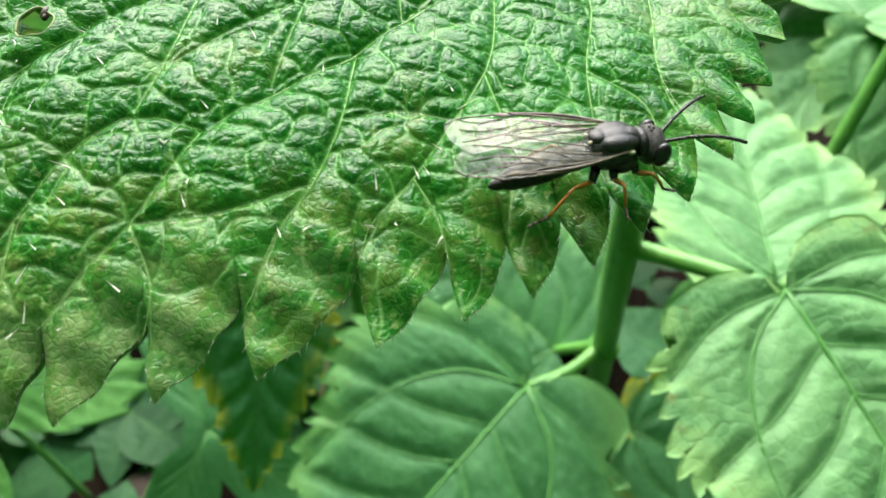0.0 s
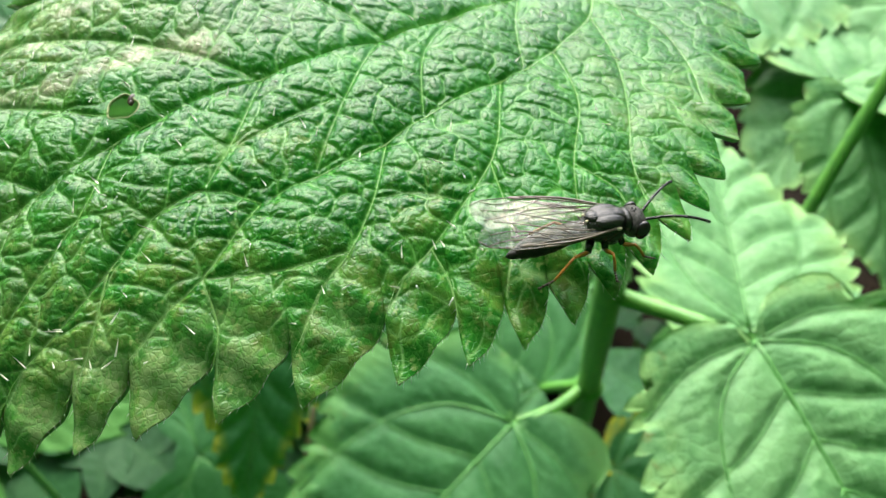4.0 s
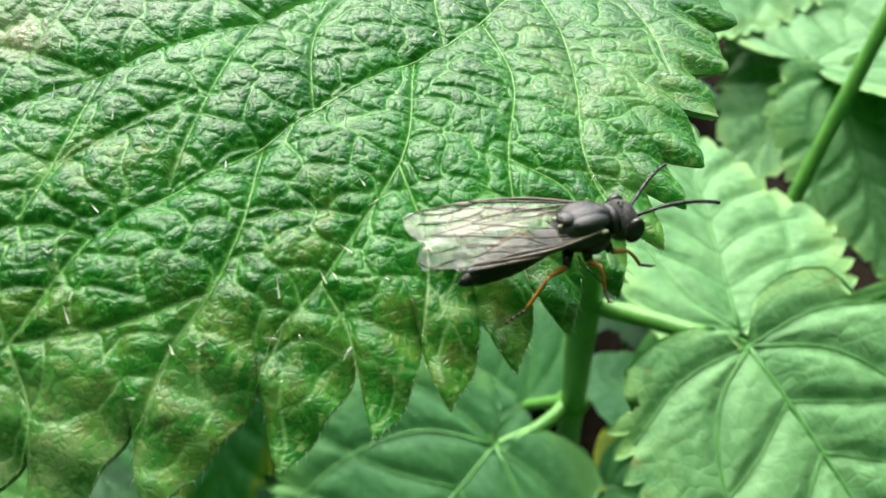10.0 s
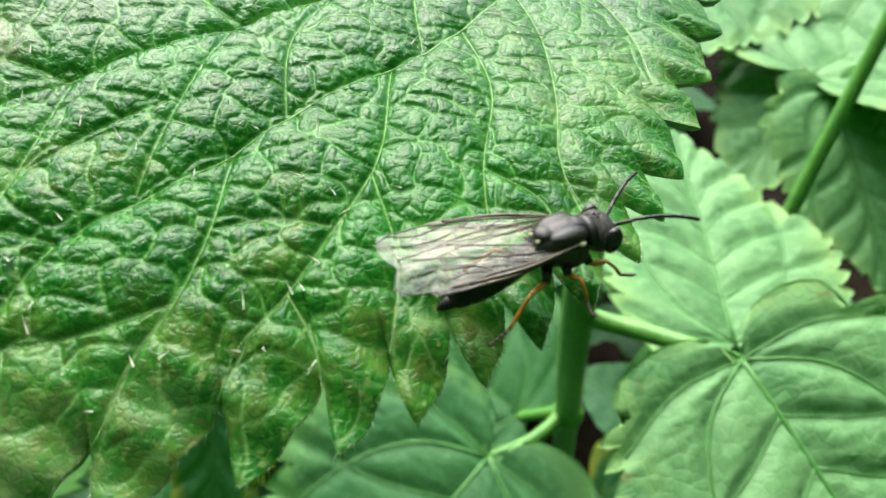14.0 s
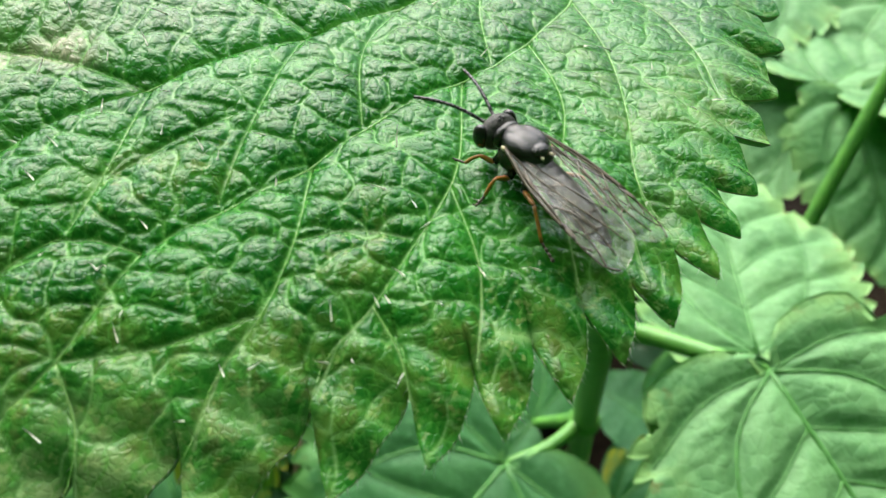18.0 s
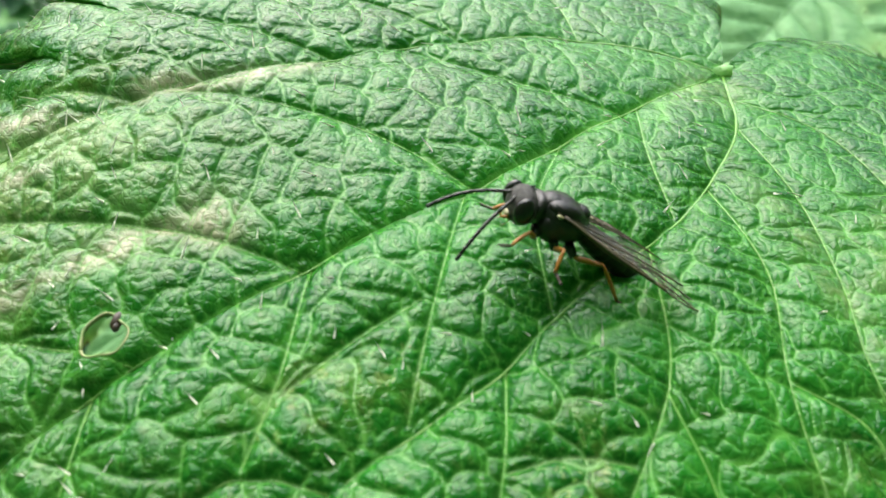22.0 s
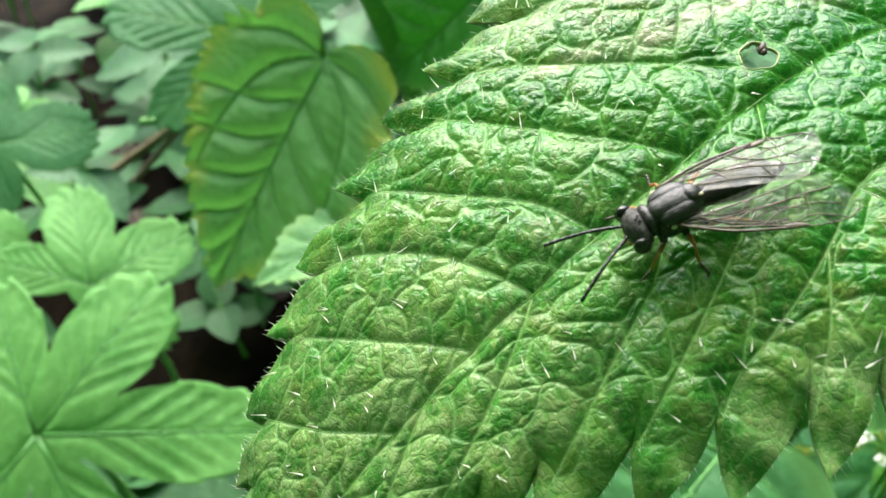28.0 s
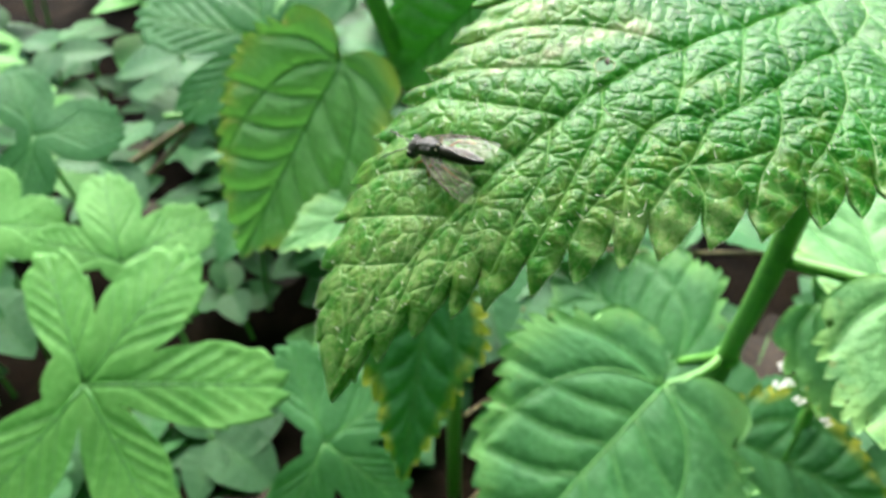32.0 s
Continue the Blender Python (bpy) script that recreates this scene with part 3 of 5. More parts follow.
    low_h, low_lines, _ = relief(low_xy)
    low_edge = np.clip((low_rim - 0.72) / 0.28, 0, 1)
    low_z = bow(low_xy[:, 0], low_xy[:, 1]) + flat_rim(low_h, low_edge) - 0.6 * low_edge**2 + 0.25 * np.sin(low_xy[:, 0] * 1.9 + low_xy[:, 1]) * low_edge
    low_z -= 0.11 + 0.5 * (1 - np.clip((low_rim - 0.985) / 0.015, 0, 1))
    part("underside", make_mesh("underside", np.c_[low_xy, low_z] * MM, low_faces[:, ::-1], MAT_UNDER, values={"vein": low_lines, "rim": low_lines * 0}), leaf, "pale dull underside")
    turn = np.linspace(0, 2 * np.pi, 41)
    wob = 1 + 0.07 * np.sin(3 * turn + 1) + 0.05 * np.sin(5 * turn)
    ring = HOLE + np.stack([1.0 * np.cos(turn), 1.0 * np.sin(turn)], -1) * wob[:, None]
    hz = bow(ring[:, 0], ring[:, 1]) + relief(ring)[0]
    part("hole_rim", tube("hole_rim", np.c_[ring, hz - 0.08] * MM, 0.065 * MM, MAT_RIM, 8, 1.8), leaf, "healed brownish lip of the hole")
    for name, line, r in VEIN_LINES:
        far = line if name != "midrib" else line[2:-1]
        far = far[np.linalg.norm((far - HOLE) / (1.1, 1.1), axis=1) > 1]
        z = bow(far[:, 0], far[:, 1]) + relief(far)[0]
        z = np.convolve(np.r_[z[:1], z, z[-1:]], (0.25, 0.5, 0.25), "valid")
        taper = np.linspace(1.0, 0.45, len(far))
        part(name, tube(name, np.c_[far, z + 0.04] * MM, 0.8 * r * taper * MM, MAT_VEIN, 7, 0.7), leaf)
    stalk = [(0.4, 0.3, float(bow(0.4, 0.3)) - 0.6), (-1.5, -0.3, -1.6), (-4, -1.2, -4.5), (-8, -3, -12), (-12, -6, -24)]
    part("petiole", tube("petiole", curve_through(stalk, 16) * MM, (0.8 * MM, 1.0 * MM), MAT_STEM, 10), leaf, "pale green grooved leaf stalk")
    # stinging hairs
    rng = random.Random(5)
    vs, fs, spots = [], [], []
    while len(spots) < 290:
        x, y = rng.uniform(2, 74), rng.uniform(-18, 25)
        top = np.interp(x, [p[0] for p in NEAR_SIDE[5:]], [p[1] for p in NEAR_SIDE[5:]]) - 1.5
        low = np.interp(x, [p[0] for p in FAR_SIDE[5:]], [p[1] for p in FAR_SIDE[5:]]) + 1.5
        if low < y < top and rng.random() < 0.25 + 0.75 * max(0, (x - 25) / 45):
            spots.append((x, y))
    spots = np.array(spots)
    roots = np.c_[spots, bow(spots[:, 0], spots[:, 1]) + relief(spots)[0]] * MM
    for p in (Vector(r) for r in roots):
        a, long = rng.uniform(-2.6, -0.4) if rng.random() < 0.6 else rng.uniform(0, 6.3), rng.uniform(0.4, 1.2)
        lean = Vector((math.cos(a) * 0.8, math.sin(a) * 0.8, rng.uniform(0.35, 0.8))).normalized() * long * MM
        side = lean.cross(Vector((0, 0, 1))).normalized() * 0.055 * MM
        lift = side.cross(lean).normalized() * 0.055 * MM
        k = len(vs)
        vs += [p + side, p - side * 0.5 + lift, p - side * 0.5 - lift, p + lean * 0.25 + side * 1.2, p + lean]
        fs += [(k, k + 1, k + 4), (k + 1, k + 2, k + 4), (k + 2, k, k + 4), (k, k + 3, k + 4)]
    hair = part("stinging_hairs", make_mesh("stinging_hairs", [tuple(v) for v in vs], fs, MAT_HAIR), leaf, "fine translucent white stinging hairs")
    tagged(hair, kind="stuff")
    # fringe of short hairs along the rim
    vs, fs = [], []
    for border in borders:
        for i in border[::3]:
            p = Vector(verts[i])
            if p.x < 0.012:
                continue
            out = Vector((rng.uniform(-0.2, 0.8), (1 if p.y > 0.003 else -1) * rng.uniform(0.3, 1.0), rng.uniform(-0.3, 0.3))).normalized() * rng.uniform(0.25, 0.6) * MM
            side = out.cross(Vector((0, 0, 1))).normalized() * 0.02 * MM
            k = len(vs)
            vs += [p + side, p - side, p + Vector((0, 0, 0.03 * MM)), p + out]
            fs += [(k, k + 1, k + 3), (k + 1, k + 2, k + 3), (k + 2, k, k + 3)]
    tagged(part("rim_hairs", make_mesh("rim_hairs", [tuple(v) for v in vs], fs, MAT_HAIR), leaf, "short pale hairs along the rim"), kind="stuff")
    return leaf


build_main_leaf()
crumb = tagged(new("frass_crumb"), "dark brown crumb caught in the bitten hole", "crumb")
crumb.matrix_world = LEAF @ Matrix.Translation(leaf_point(38.05, 0.65, -0.15)) @ pose(0, 0, 0, 0, 0, 40)
part("lump", blob("lump", (0, 0, 0), (0.42 * MM, 0.24 * MM, 0.26 * MM), MAT_TARSUS, 0.35), crumb)
part("lump", blob("lump", (0.30 * MM, 0.12 * MM, 0.0), (0.2 * MM, 0.16 * MM, 0.18 * MM), MAT_TARSUS, 0.35), crumb)


# ---- the sawfly ----
SM = 1.04 * MM


def wing_outline(length, width, points=40):
    """Half-outlines of a wing along its length: the front edge and the hind edge."""
    s = np.linspace(0, 1, points)
    front = 0.16 * width * np.sin(np.pi * s**0.8) + 0.04 * width
    hind = -width * (np.clip(s * 1.25, 0, 1) ** 0.75) * np.sqrt(np.clip(1 - np.clip((s - 0.62) / 0.38, 0, 1) ** 2.2, 0, 1)) * 0.86
    front = front * np.sqrt(np.clip(1 - np.clip((s - 0.8) / 0.2, 0, 1) ** 2, 0, 1)) + hind * 0
    front[-1] = hind[-1] = -0.12 * width
    return s * length, front, hind


def wing(name, length, width, hind_wing, parent, m, label):
    """A wing that reaches along +x, with its front edge towards +y."""
    s, front, hind = wing_outline(length, width)
    rows = 9
    f = np.linspace(0, 1, rows)
    x = np.repeat(s[:, None], rows, 1)
    y = front[:, None] * (1 - f) + hind[:, None] * f
    pleat = 0.045 * np.sin(f * 17)[None] * np.linspace(1, 0.3, len(s))[:, None]
    z = pleat + 0.05 * np.sin(x * 1.3) - 0.02 * (y / width) ** 2 + 0.006 * x * x
    top = np.stack([x, y, z], -1)
    n = top.size // 3
    idx = np.arange(n).reshape(len(s), rows)
    quad = np.stack([idx[:-1, :-1], idx[:-1, 1:], idx[1:, 1:], idx[1:, :-1]], -1).reshape(-1, 4)
    verts = top.reshape(-1, 3)
    holder = part(name, make_mesh(name, verts * SM, quad, MAT_WING), parent, label, m)

    def on(sx, fy):
        """A place on the wing: share of its length, share of its breadth."""
        i = np.clip(np.asarray(sx) * (len(s) - 1), 0, len(s) - 1)
        xx = np.interp(i, range(len(s)), s)
        a, b = np.interp(i, range(len(s)), front), np.interp(i, range(len(s)), hind)
        yy = a * (1 - np.asarray(fy)) + b * np.asarray(fy)
        return np.stack([xx, yy, 0.05 * np.sin(xx * 1.3) + 0.006 * xx * xx - 0.02], -1)

    def rib(points, r, mat=MAT_WINGVEIN, kind="wing_vein"):
        p = np.asarray(points, float)
        line = curve_through(on(p[:, 0], p[:, 1]), max(5, 5 * len(p)))
        part(kind, tube(kind, line * SM, 0.95 * r * SM, mat, 6), holder)

    rib([(0.0, 0.0), (0.3, 0.0), (0.62, 0.0)], 0.075, MAT_WINGVEIN, "front_edge")
    rib([(0.62, 0.0), (0.8, 0.0), (0.93, 0.05), (0.985, 0.4)], 0.032)
    rib([(0.0, 0.12), (0.25, 0.12), (0.5, 0.08), (0.62, 0.02)], 0.045)
    rib([(0.0, 0.30), (0.25, 0.42), (0.5, 0.50), (0.72, 0.62), (0.86, 0.8)], 0.036)
    rib([(0.28, 0.13), (0.40, 0.46)], 0.032)
    rib([(0.46, 0.10), (0.56, 0.34), (0.72, 0.42), (0.9, 0.45)], 0.032)
    rib([(0.56, 0.34), (0.53, 0.52)], 0.028)
    rib([(0.70, 0.42), (0.72, 0.62)], 0.028)
    if not hind_wing:
        rib([(0.62, 0.04), (0.70, 0.18), (0.84, 0.16), (0.92, 0.06)], 0.030)
        rib([(0.70, 0.18), (0.72, 0.42)], 0.026)
        rib([(0.0, 0.55), (0.25, 0.72), (0.55, 0.80), (0.66, 0.86)], 0.034)
        rib([(0.34, 0.45), (0.40, 0.76)], 0.028)
        rib([(0.60, 0.56), (0.62, 0.82)], 0.026)
        dot = on(np.array([0.64]), np.array([0.03]))[0]
        part("stigma", blob("stigma", dot * SM, (0.52 * SM, 0.13 * SM, 0.05 * SM), MAT_WINGVEIN, rings=8, sides=10), holder, "dark brown wing spot")
    return holder


SAWFLY = tagged(new("sawfly"), "black sawfly with clear veined wings and orange legs", "insect")
FEELERS, LEGS, WINGS = [], [], []
WING_SIZES = {"fore_wing": (7.5, 2.6, (0.45, 0.90, 2.15), 0), "hind_wing": (5.3, 1.8, (-0.35, 0.80, 1.98), 5)}


def wing_pose(s, name, splay, roof):
    """The pose of a wing laid back along the body, on the side s; the mesh of the other side is mirrored."""
    at, extra = WING_SIZES[name][2:]
    turn = pose(0, 0, 0, 0, 0, 180 - splay - extra) @ pose(0, 0, 0, 180 + roof, 0, 0) @ pose(0, 0, 0, 0, -1.2, 0)
    over = Matrix.Diagonal((1, s, 1, 1))
    return Matrix.Translation(Vector((at[0], s * at[1], at[2])) * SM) @ (over @ turn @ over)



def build_sawfly():
    body = SAWFLY

    def lobed(p):
        q = p.copy()
        q[:, 2] *= np.where(q[:, 2] < 0, 0.95, 1.0)
        q[:, 1] *= 1 - 0.18 * q[:, 0] ** 2
        return q

    thorax = part("thorax", blob("thorax", (0.05 * SM, 0, 1.72 * SM), (1.45 * SM, 1.06 * SM, 0.98 * SM), MAT_BLACK, 0.02, lobed, 4, 18, 26), body, "glossy black thorax")
    for s in (1, -1):
        part("back_lobe", blob("back_lobe", (0.24 * SM, s * 0.42 * SM, 2.22 * SM), (0.92 * SM, 0.54 * SM, 0.42 * SM), MAT_BLACK, 0.02, None, -6), thorax)
        part("side_plate", blob("side_plate", (0.45 * SM, s * 0.66 * SM, 1.35 * SM), (0.66 * SM, 0.34 * SM, 0.62 * SM), MAT_BLACK, 0.03), thorax)
        part("tegula", blob("tegula", (0.62 * SM, s * 0.96 * SM, 2.05 * SM), (0.16 * SM, 0.10 * SM, 0.09 * SM), MAT_CREAM, rings=8, sides=10), thorax, "pale yellow wing base plate")
        part("back_spot", blob("back_spot", (-1.02 * SM, s * 0.26 * SM, 2.42 * SM), (0.10 * SM, 0.08 * SM, 0.06 * SM), MAT_CREAM, rings=8, sides=10), thorax, "small white spot on the back")
    part("front_lobe", blob("front_lobe", (0.86 * SM, 0, 2.16 * SM), (0.66 * SM, 0.58 * SM, 0.42 * SM), MAT_BLACK, 0.02, None, -22), thorax)
    part("scutellum", blob("scutellum", (-0.60 * SM, 0, 2.44 * SM), (0.40 * SM, 0.46 * SM, 0.26 * SM), MAT_BLACK, 0.02), thorax)
    part("neck", blob("neck", (1.38 * SM, 0, 1.74 * SM), (0.40 * SM, 0.80 * SM, 0.66 * SM), MAT_BLACK, 0.02), thorax, "black collar with a pale edge")

    def face(p):
        q = p.copy()
        q[:, 0] *= np.where(q[:, 0] < 0, 0.85, 1.0)
        q[:, 1] *= 1 - 0.10 * np.abs(q[:, 2])
        return q

    head = part("head", blob("head", (2.04 * SM, 0, 1.56 * SM), (0.66 * SM, 1.04 * SM, 0.86 * SM), MAT_HEAD, 0.03, face, -14, 18, 26), body, "downy dark grey head", Matrix.Translation((-0.17 * SM, 0, -0.06 * SM)))
    for s in (1, -1):
        part("eye", blob("eye", (2.26 * SM, s * 0.88 * SM, 1.58 * SM), (0.42 * SM, 0.33 * SM, 0.60 * SM), MAT_EYE, 0, None, -14), head, "glossy black compound eye")
        part("mandible", tube("mandible", np.array([(2.42, s * 0.30, 0.94), (2.56, s * 0.22, 0.80), (2.56, s * 0.05, 0.72)]) * SM, (0.10 * SM, 0.04 * SM), MAT_ORANGE, 7), head)
        part("palp", tube("palp", np.array([(2.28, s * 0.22, 0.84), (2.34, s * 0.32, 0.60), (2.48, s * 0.34, 0.46)]) * SM, (0.05 * SM, 0.03 * SM), MAT_CREAM, 6), head, "short pale mouth feeler")
    part("upper_lip", blob("upper_lip", (2.48 * SM, 0, 1.02 * SM), (0.16 * SM, 0.36 * SM, 0.17 * SM), MAT_CREAM, 0.02, rings=8, sides=12), head, "pale upper lip")
    for s, x in ((0.13, 2.0), (-0.13, 2.0), (0.0, 2.14)):
        part("simple_eye", blob("simple_eye", (x * SM, s * SM, 2.42 * SM), (0.06 * SM,) * 3, MAT_EYE, rings=6, sides=8), head)

    # antennae: nine joints each
    for s in (1, -1):
        joints = [(0, 0, 0), (0.22, 0.02, 0.05), (0.36, 0.03, 0.08), (1.0, 0.10, 0.26), (1.55, 0.16, 0.34), (2.05, 0.22, 0.36), (2.5, 0.27, 0.33), (2.9, 0.31, 0.27), (3.25, 0.34, 0.19), (3.55, 0.36, 0.10)]
        feeler = part("antenna", tube("antenna", np.array([(0, 0, 0), (0.12, 0, 0.02), (0.24, 0.02, 0.05)]) * SM, (0.10 * SM, 0.085 * SM), MAT_BLACK, 8), body, "black nine-jointed antenna")
        for a, b in zip(joints[1:-1], joints[2:]):
            a, b = np.array(a), np.array(b)
            part("joint", tube("joint", (a + (b - a) * np.array([0, 0.08, 0.5, 0.92, 1.0])[:, None]) * SM, np.array([0.074, 0.086, 0.086, 0.082, 0.070]) * SM, MAT_BLACK, 8), feeler)
        FEELERS.append((feeler, s))

    # abdomen: overlapping rings
    segments = 9
    belly = part("abdomen", blob("abdomen", (-3.0 * SM, 0, 1.40 * SM), (1.95 * SM, 0.66 * SM, 0.54 * SM), MAT_BELLY, 0, None, 9), body, "dark segmented abdomen")
    for i in range(segments):
        s = i / (segments - 1)
        wide = 0.78 * (1 - 0.25 * (1 - s) ** 3) * math.sqrt(max(0.05, 1 - (max(0, s - 0.45) / 0.62) ** 2))
        ring_x, ring_z = -1.30 - 3.25 * s, 1.66 - 0.66 * s - 0.08 * s * s

        def ring(p):
            q = p.copy()
            q[:, 1:] *= (1 + 0.06 * np.clip(-q[:, 0], -1, 1))[:, None]
            return q

        part("abdomen_ring", blob("abdomen_ring", (ring_x * SM, 0, ring_z * SM), (0.90 * SM, wide * SM, 0.80 * wide * SM), MAT_BELLY, 0.012, ring, 11, 12, 24), belly)
    part("tail_tip", blob("tail_tip", (-5.02 * SM, 0, 0.84 * SM), (0.46 * SM, 0.16 * SM, 0.20 * SM), MAT_BLACK, 0.02, None, 12), belly)

    # legs: front, middle, hind on each side
    shapes = {
        "front_leg": [(0.95, 0.42, 1.05), (1.05, 0.85, 0.72), (1.55, 1.30, 0.95), (2.05, 1.55, 0.18), (2.55, 1.72, 0.05)],
        "middle_leg": [(0.10, 0.46, 1.0), (-0.05, 0.95, 0.70), (0.05, 1.75, 1.05), (0.05, 2.20, 0.16), (-0.10, 2.85, 0.05)],
        "hind_leg": [(-0.75, 0.46, 1.0), (-1.05, 0.95, 0.75), (-2.10, 1.50, 1.15), (-3.35, 1.95, 0.20), (-4.35, 2.15, 0.05)],
    }
    for s in (1, -1):
        for name, points in shapes.items():
            p = np.array(points) * (1, s, 1)
            root = p[0]
            leg = part(name, tube(name, np.stack([p[0] * 0, (p[1] - root) * 0.5, p[1] - root]) * SM, (0.26 * SM, 0.17 * SM), MAT_BLACK, 9), body, "slender orange leg with dusky foot", Matrix.Translation(Vector(root) * SM))
            q = (p - root) * SM
            part("thigh", tube("thigh", curve_through([q[1], (q[1] + q[2]) / 2, q[2]], 7), np.array([0.09, 0.125, 0.13, 0.12, 0.11, 0.09, 0.08]) * SM, MAT_ORANGE, 9), leg)
            part("shin", tube("shin", curve_through([q[2], (q[2] + q[3]) / 2 + np.array((0.03, 0, 0.04)) * SM, q[3]], 7), np.array([0.07, 0.075, 0.08, 0.085, 0.085, 0.08, 0.075]) * SM, MAT_ORANGE, 8), leg)
            for k in range(4):
                a, b = q[3] + (q[4] - q[3]) * (k / 4), q[3] + (q[4] - q[3]) * ((k + 0.95) / 4)
                part("foot_joint", tube("foot_joint", np.stack([a, (a + b) / 2, b]), np.array([0.05, 0.065, 0.07]) * SM, MAT_TARSUS, 7), leg)
            part("claw", tube("claw", np.stack([q[4], q[4] + np.array((0.10, s * 0.03, 0.03)) * SM, q[4] + np.array((0.16, s * 0.05, -0.05)) * SM]), (0.045 * SM, 0.02 * SM), MAT_TARSUS, 6), leg)
            LEGS.append((leg, s, name))

    for s in (1, -1):
        for name, (long, wide, *_) in WING_SIZES.items():
            w = wing(name, long, wide, name == "hind_wing", body, None, "clear smoky wing with dark veins")
            w.matrix_basis = wing_pose(s, name, 15, 10)
            w.scale = (1, s, 1)
            WINGS.append((w, s, name))


build_sawfly()


# ---- the plants around and below ----
def set_along(base, tip, facing):
    """A pose at base whose x axis runs to tip and whose z axis turns as far as it can to facing."""
    x = (Vector(tip) - Vector(base)).normalized()
    z = Vector(facing)
    z = (z - x * z.dot(x)).normalized()
    y = z.cross(x)
    return Matrix.Translation(base) @ Matrix((x, y, z)).transposed().to_4x4()


def toothed_leaf(base, tip, facing, wide, label, material, droop=0.10, fold=0.10, teeth=13, seed=0, stalk=None, skew=0.0, ears=1.0, puff=0.016):
    """A nettle-like leaf with toothed rim, three main veins and quilting. wide: its half width against its length;
    ears: how far the lobes at its base reach back; puff: how high it swells between the veins."""
    rng = np.random.RandomState(seed)
    leaf = tagged(new("nettle_leaf"), label, "leaf", "nettle leaves below")
    leaf.matrix_world = set_along(base, tip, facing)
    long = (Vector(tip) - Vector(base)).length
    shape = [(-0.01, 0.0, 0.0), (-0.07 * ears, 0.10, 0.005), (-0.085 * ears, 0.42, 0.015), (0.02, 0.78, 0.03), (0.14, 0.97, 0.07), (0.28, 1.0, 0.16), (0.44, 0.88, 0.30), (0.60, 0.66, 0.46), (0.75, 0.43, 0.62), (0.88, 0.20, 0.80), (1.0, 0.0, 0.99)]
    sides = [[(x * long, s * y * wide * long * (1 + 0.06 * rng.randn()) + 0.0, c * long) for x, y, c in shape] for s in (1, -1)]
    places = [list((np.linspace(-0.02, 0.97, teeth) + 0.012 * rng.randn(teeth)) * long) for _ in (0, 1)]
    xy, rim, faces, borders = blade(sides, lambda x: np.asarray(x) * 0.0 + skew * np.asarray(x) ** 2 / long, places, lambda x: 0.058 * long * (1 - 0.6 * max(0, x) / long), 9, 22)
    lines = [("midrib", np.array([(0, 0), (0.5 * long, skew * 0.25 * long), (0.985 * long, skew * 0.97 * long)]), 0.0075)]
    for s in (1, -1):
        w = s * wide * long
        lines.append(("vein", np.array([(0, 0), (0.10 * long, 0.34 * w), (0.28 * long, 0.55 * w), (0.48 * long, 0.62 * w), (0.60 * long, 0.62 * w)]), 0.0055))
        lines.append(("vein", np.array([(0.0, 0), (0.0, 0.40 * w), (0.08 * long, 0.80 * w)]), 0.004))
        for a in (0.16, 0.30, 0.44, 0.57, 0.70, 0.81):
            b = min(0.97, a + 0.17)
            lines.append(("vein", np.array([(a * long, skew * a * a * long), ((a + b) / 2 * long, 0.5 * w * (1 - b) * 0.9), (b * long, w * np.interp(b, [0.3, 0.44, 0.6, 0.75, 0.88, 1], [0.9, 0.8, 0.58, 0.36, 0.16, 0]))]), 0.0032))
    near = np.full(len(xy), 9.0)
    for name, line, r in lines:
        d = line_distance(xy, curve_through(line, 8)) / long
        near = np.minimum(near, d * (0.75 if r > 0.006 else 1.0))
    small = cell_edges(xy / long * 100, 4.2, 3 + seed) / 100
    across = xy[:, 1] / (wide * long)
    z = puff * (1 - np.exp(-((near / 0.026) ** 2))) + 0.28 * puff * (1 - np.exp(-((small / 0.014) ** 2)))
    z = z - droop * (xy[:, 0] / long) ** 2 + fold * wide * (np.abs(across) - 0.7 * across**2) + 0.02 * np.sin(xy[:, 0] / long * 7 + seed) * across
    z = z * long
    verts = np.c_[xy, z]
    net = np.maximum(np.exp(-((near / 0.006) ** 2)), 0.25 * np.exp(-((small / 0.004) ** 2)))
    edge = np.clip((rim - 0.70) / 0.3, 0, 1)
    n = len(verts)
    lower = verts - (0, 0, 0.0003)
    closing = []
    for k, border in enumerate(borders):
        quad = np.stack([border[:-1], border[1:], border[1:] + n, border[:-1] + n], -1)
        closing.append(quad if k else quad[:, ::-1])
    every = np.concatenate([faces, faces[:, ::-1] + n, *closing])
    part("blade", make_mesh("blade", np.concatenate([verts, lower]), every, material, values={"vein": np.r_[net, net], "rim": np.r_[edge, edge]}), leaf)
    for name, line, r in lines:
        line = curve_through(line, 14)
        k = [int(((xy - p) ** 2).sum(1).argmin()) for p in line]
        zz = np.convolve(np.r_[z[k][:1], z[k], z[k][-1:]], (0.25, 0.5, 0.25), "valid")
        part(name, tube(name, np.c_[line, zz + 0.002 * long], r * long * np.linspace(1, 0.4, 14), MAT_VEIN_BG, 6, 0.6), leaf)
    if stalk:
        back = leaf.matrix_world.inverted()
        p = [tuple(back @ Vector(q)) for q in stalk]
        part("petiole", tube("petiole", curve_through([(0, 0, -0.001)] + p, 14), (0.0012, 0.0015), MAT_STEM, 8), leaf, "green leaf stalk")
    return leaf


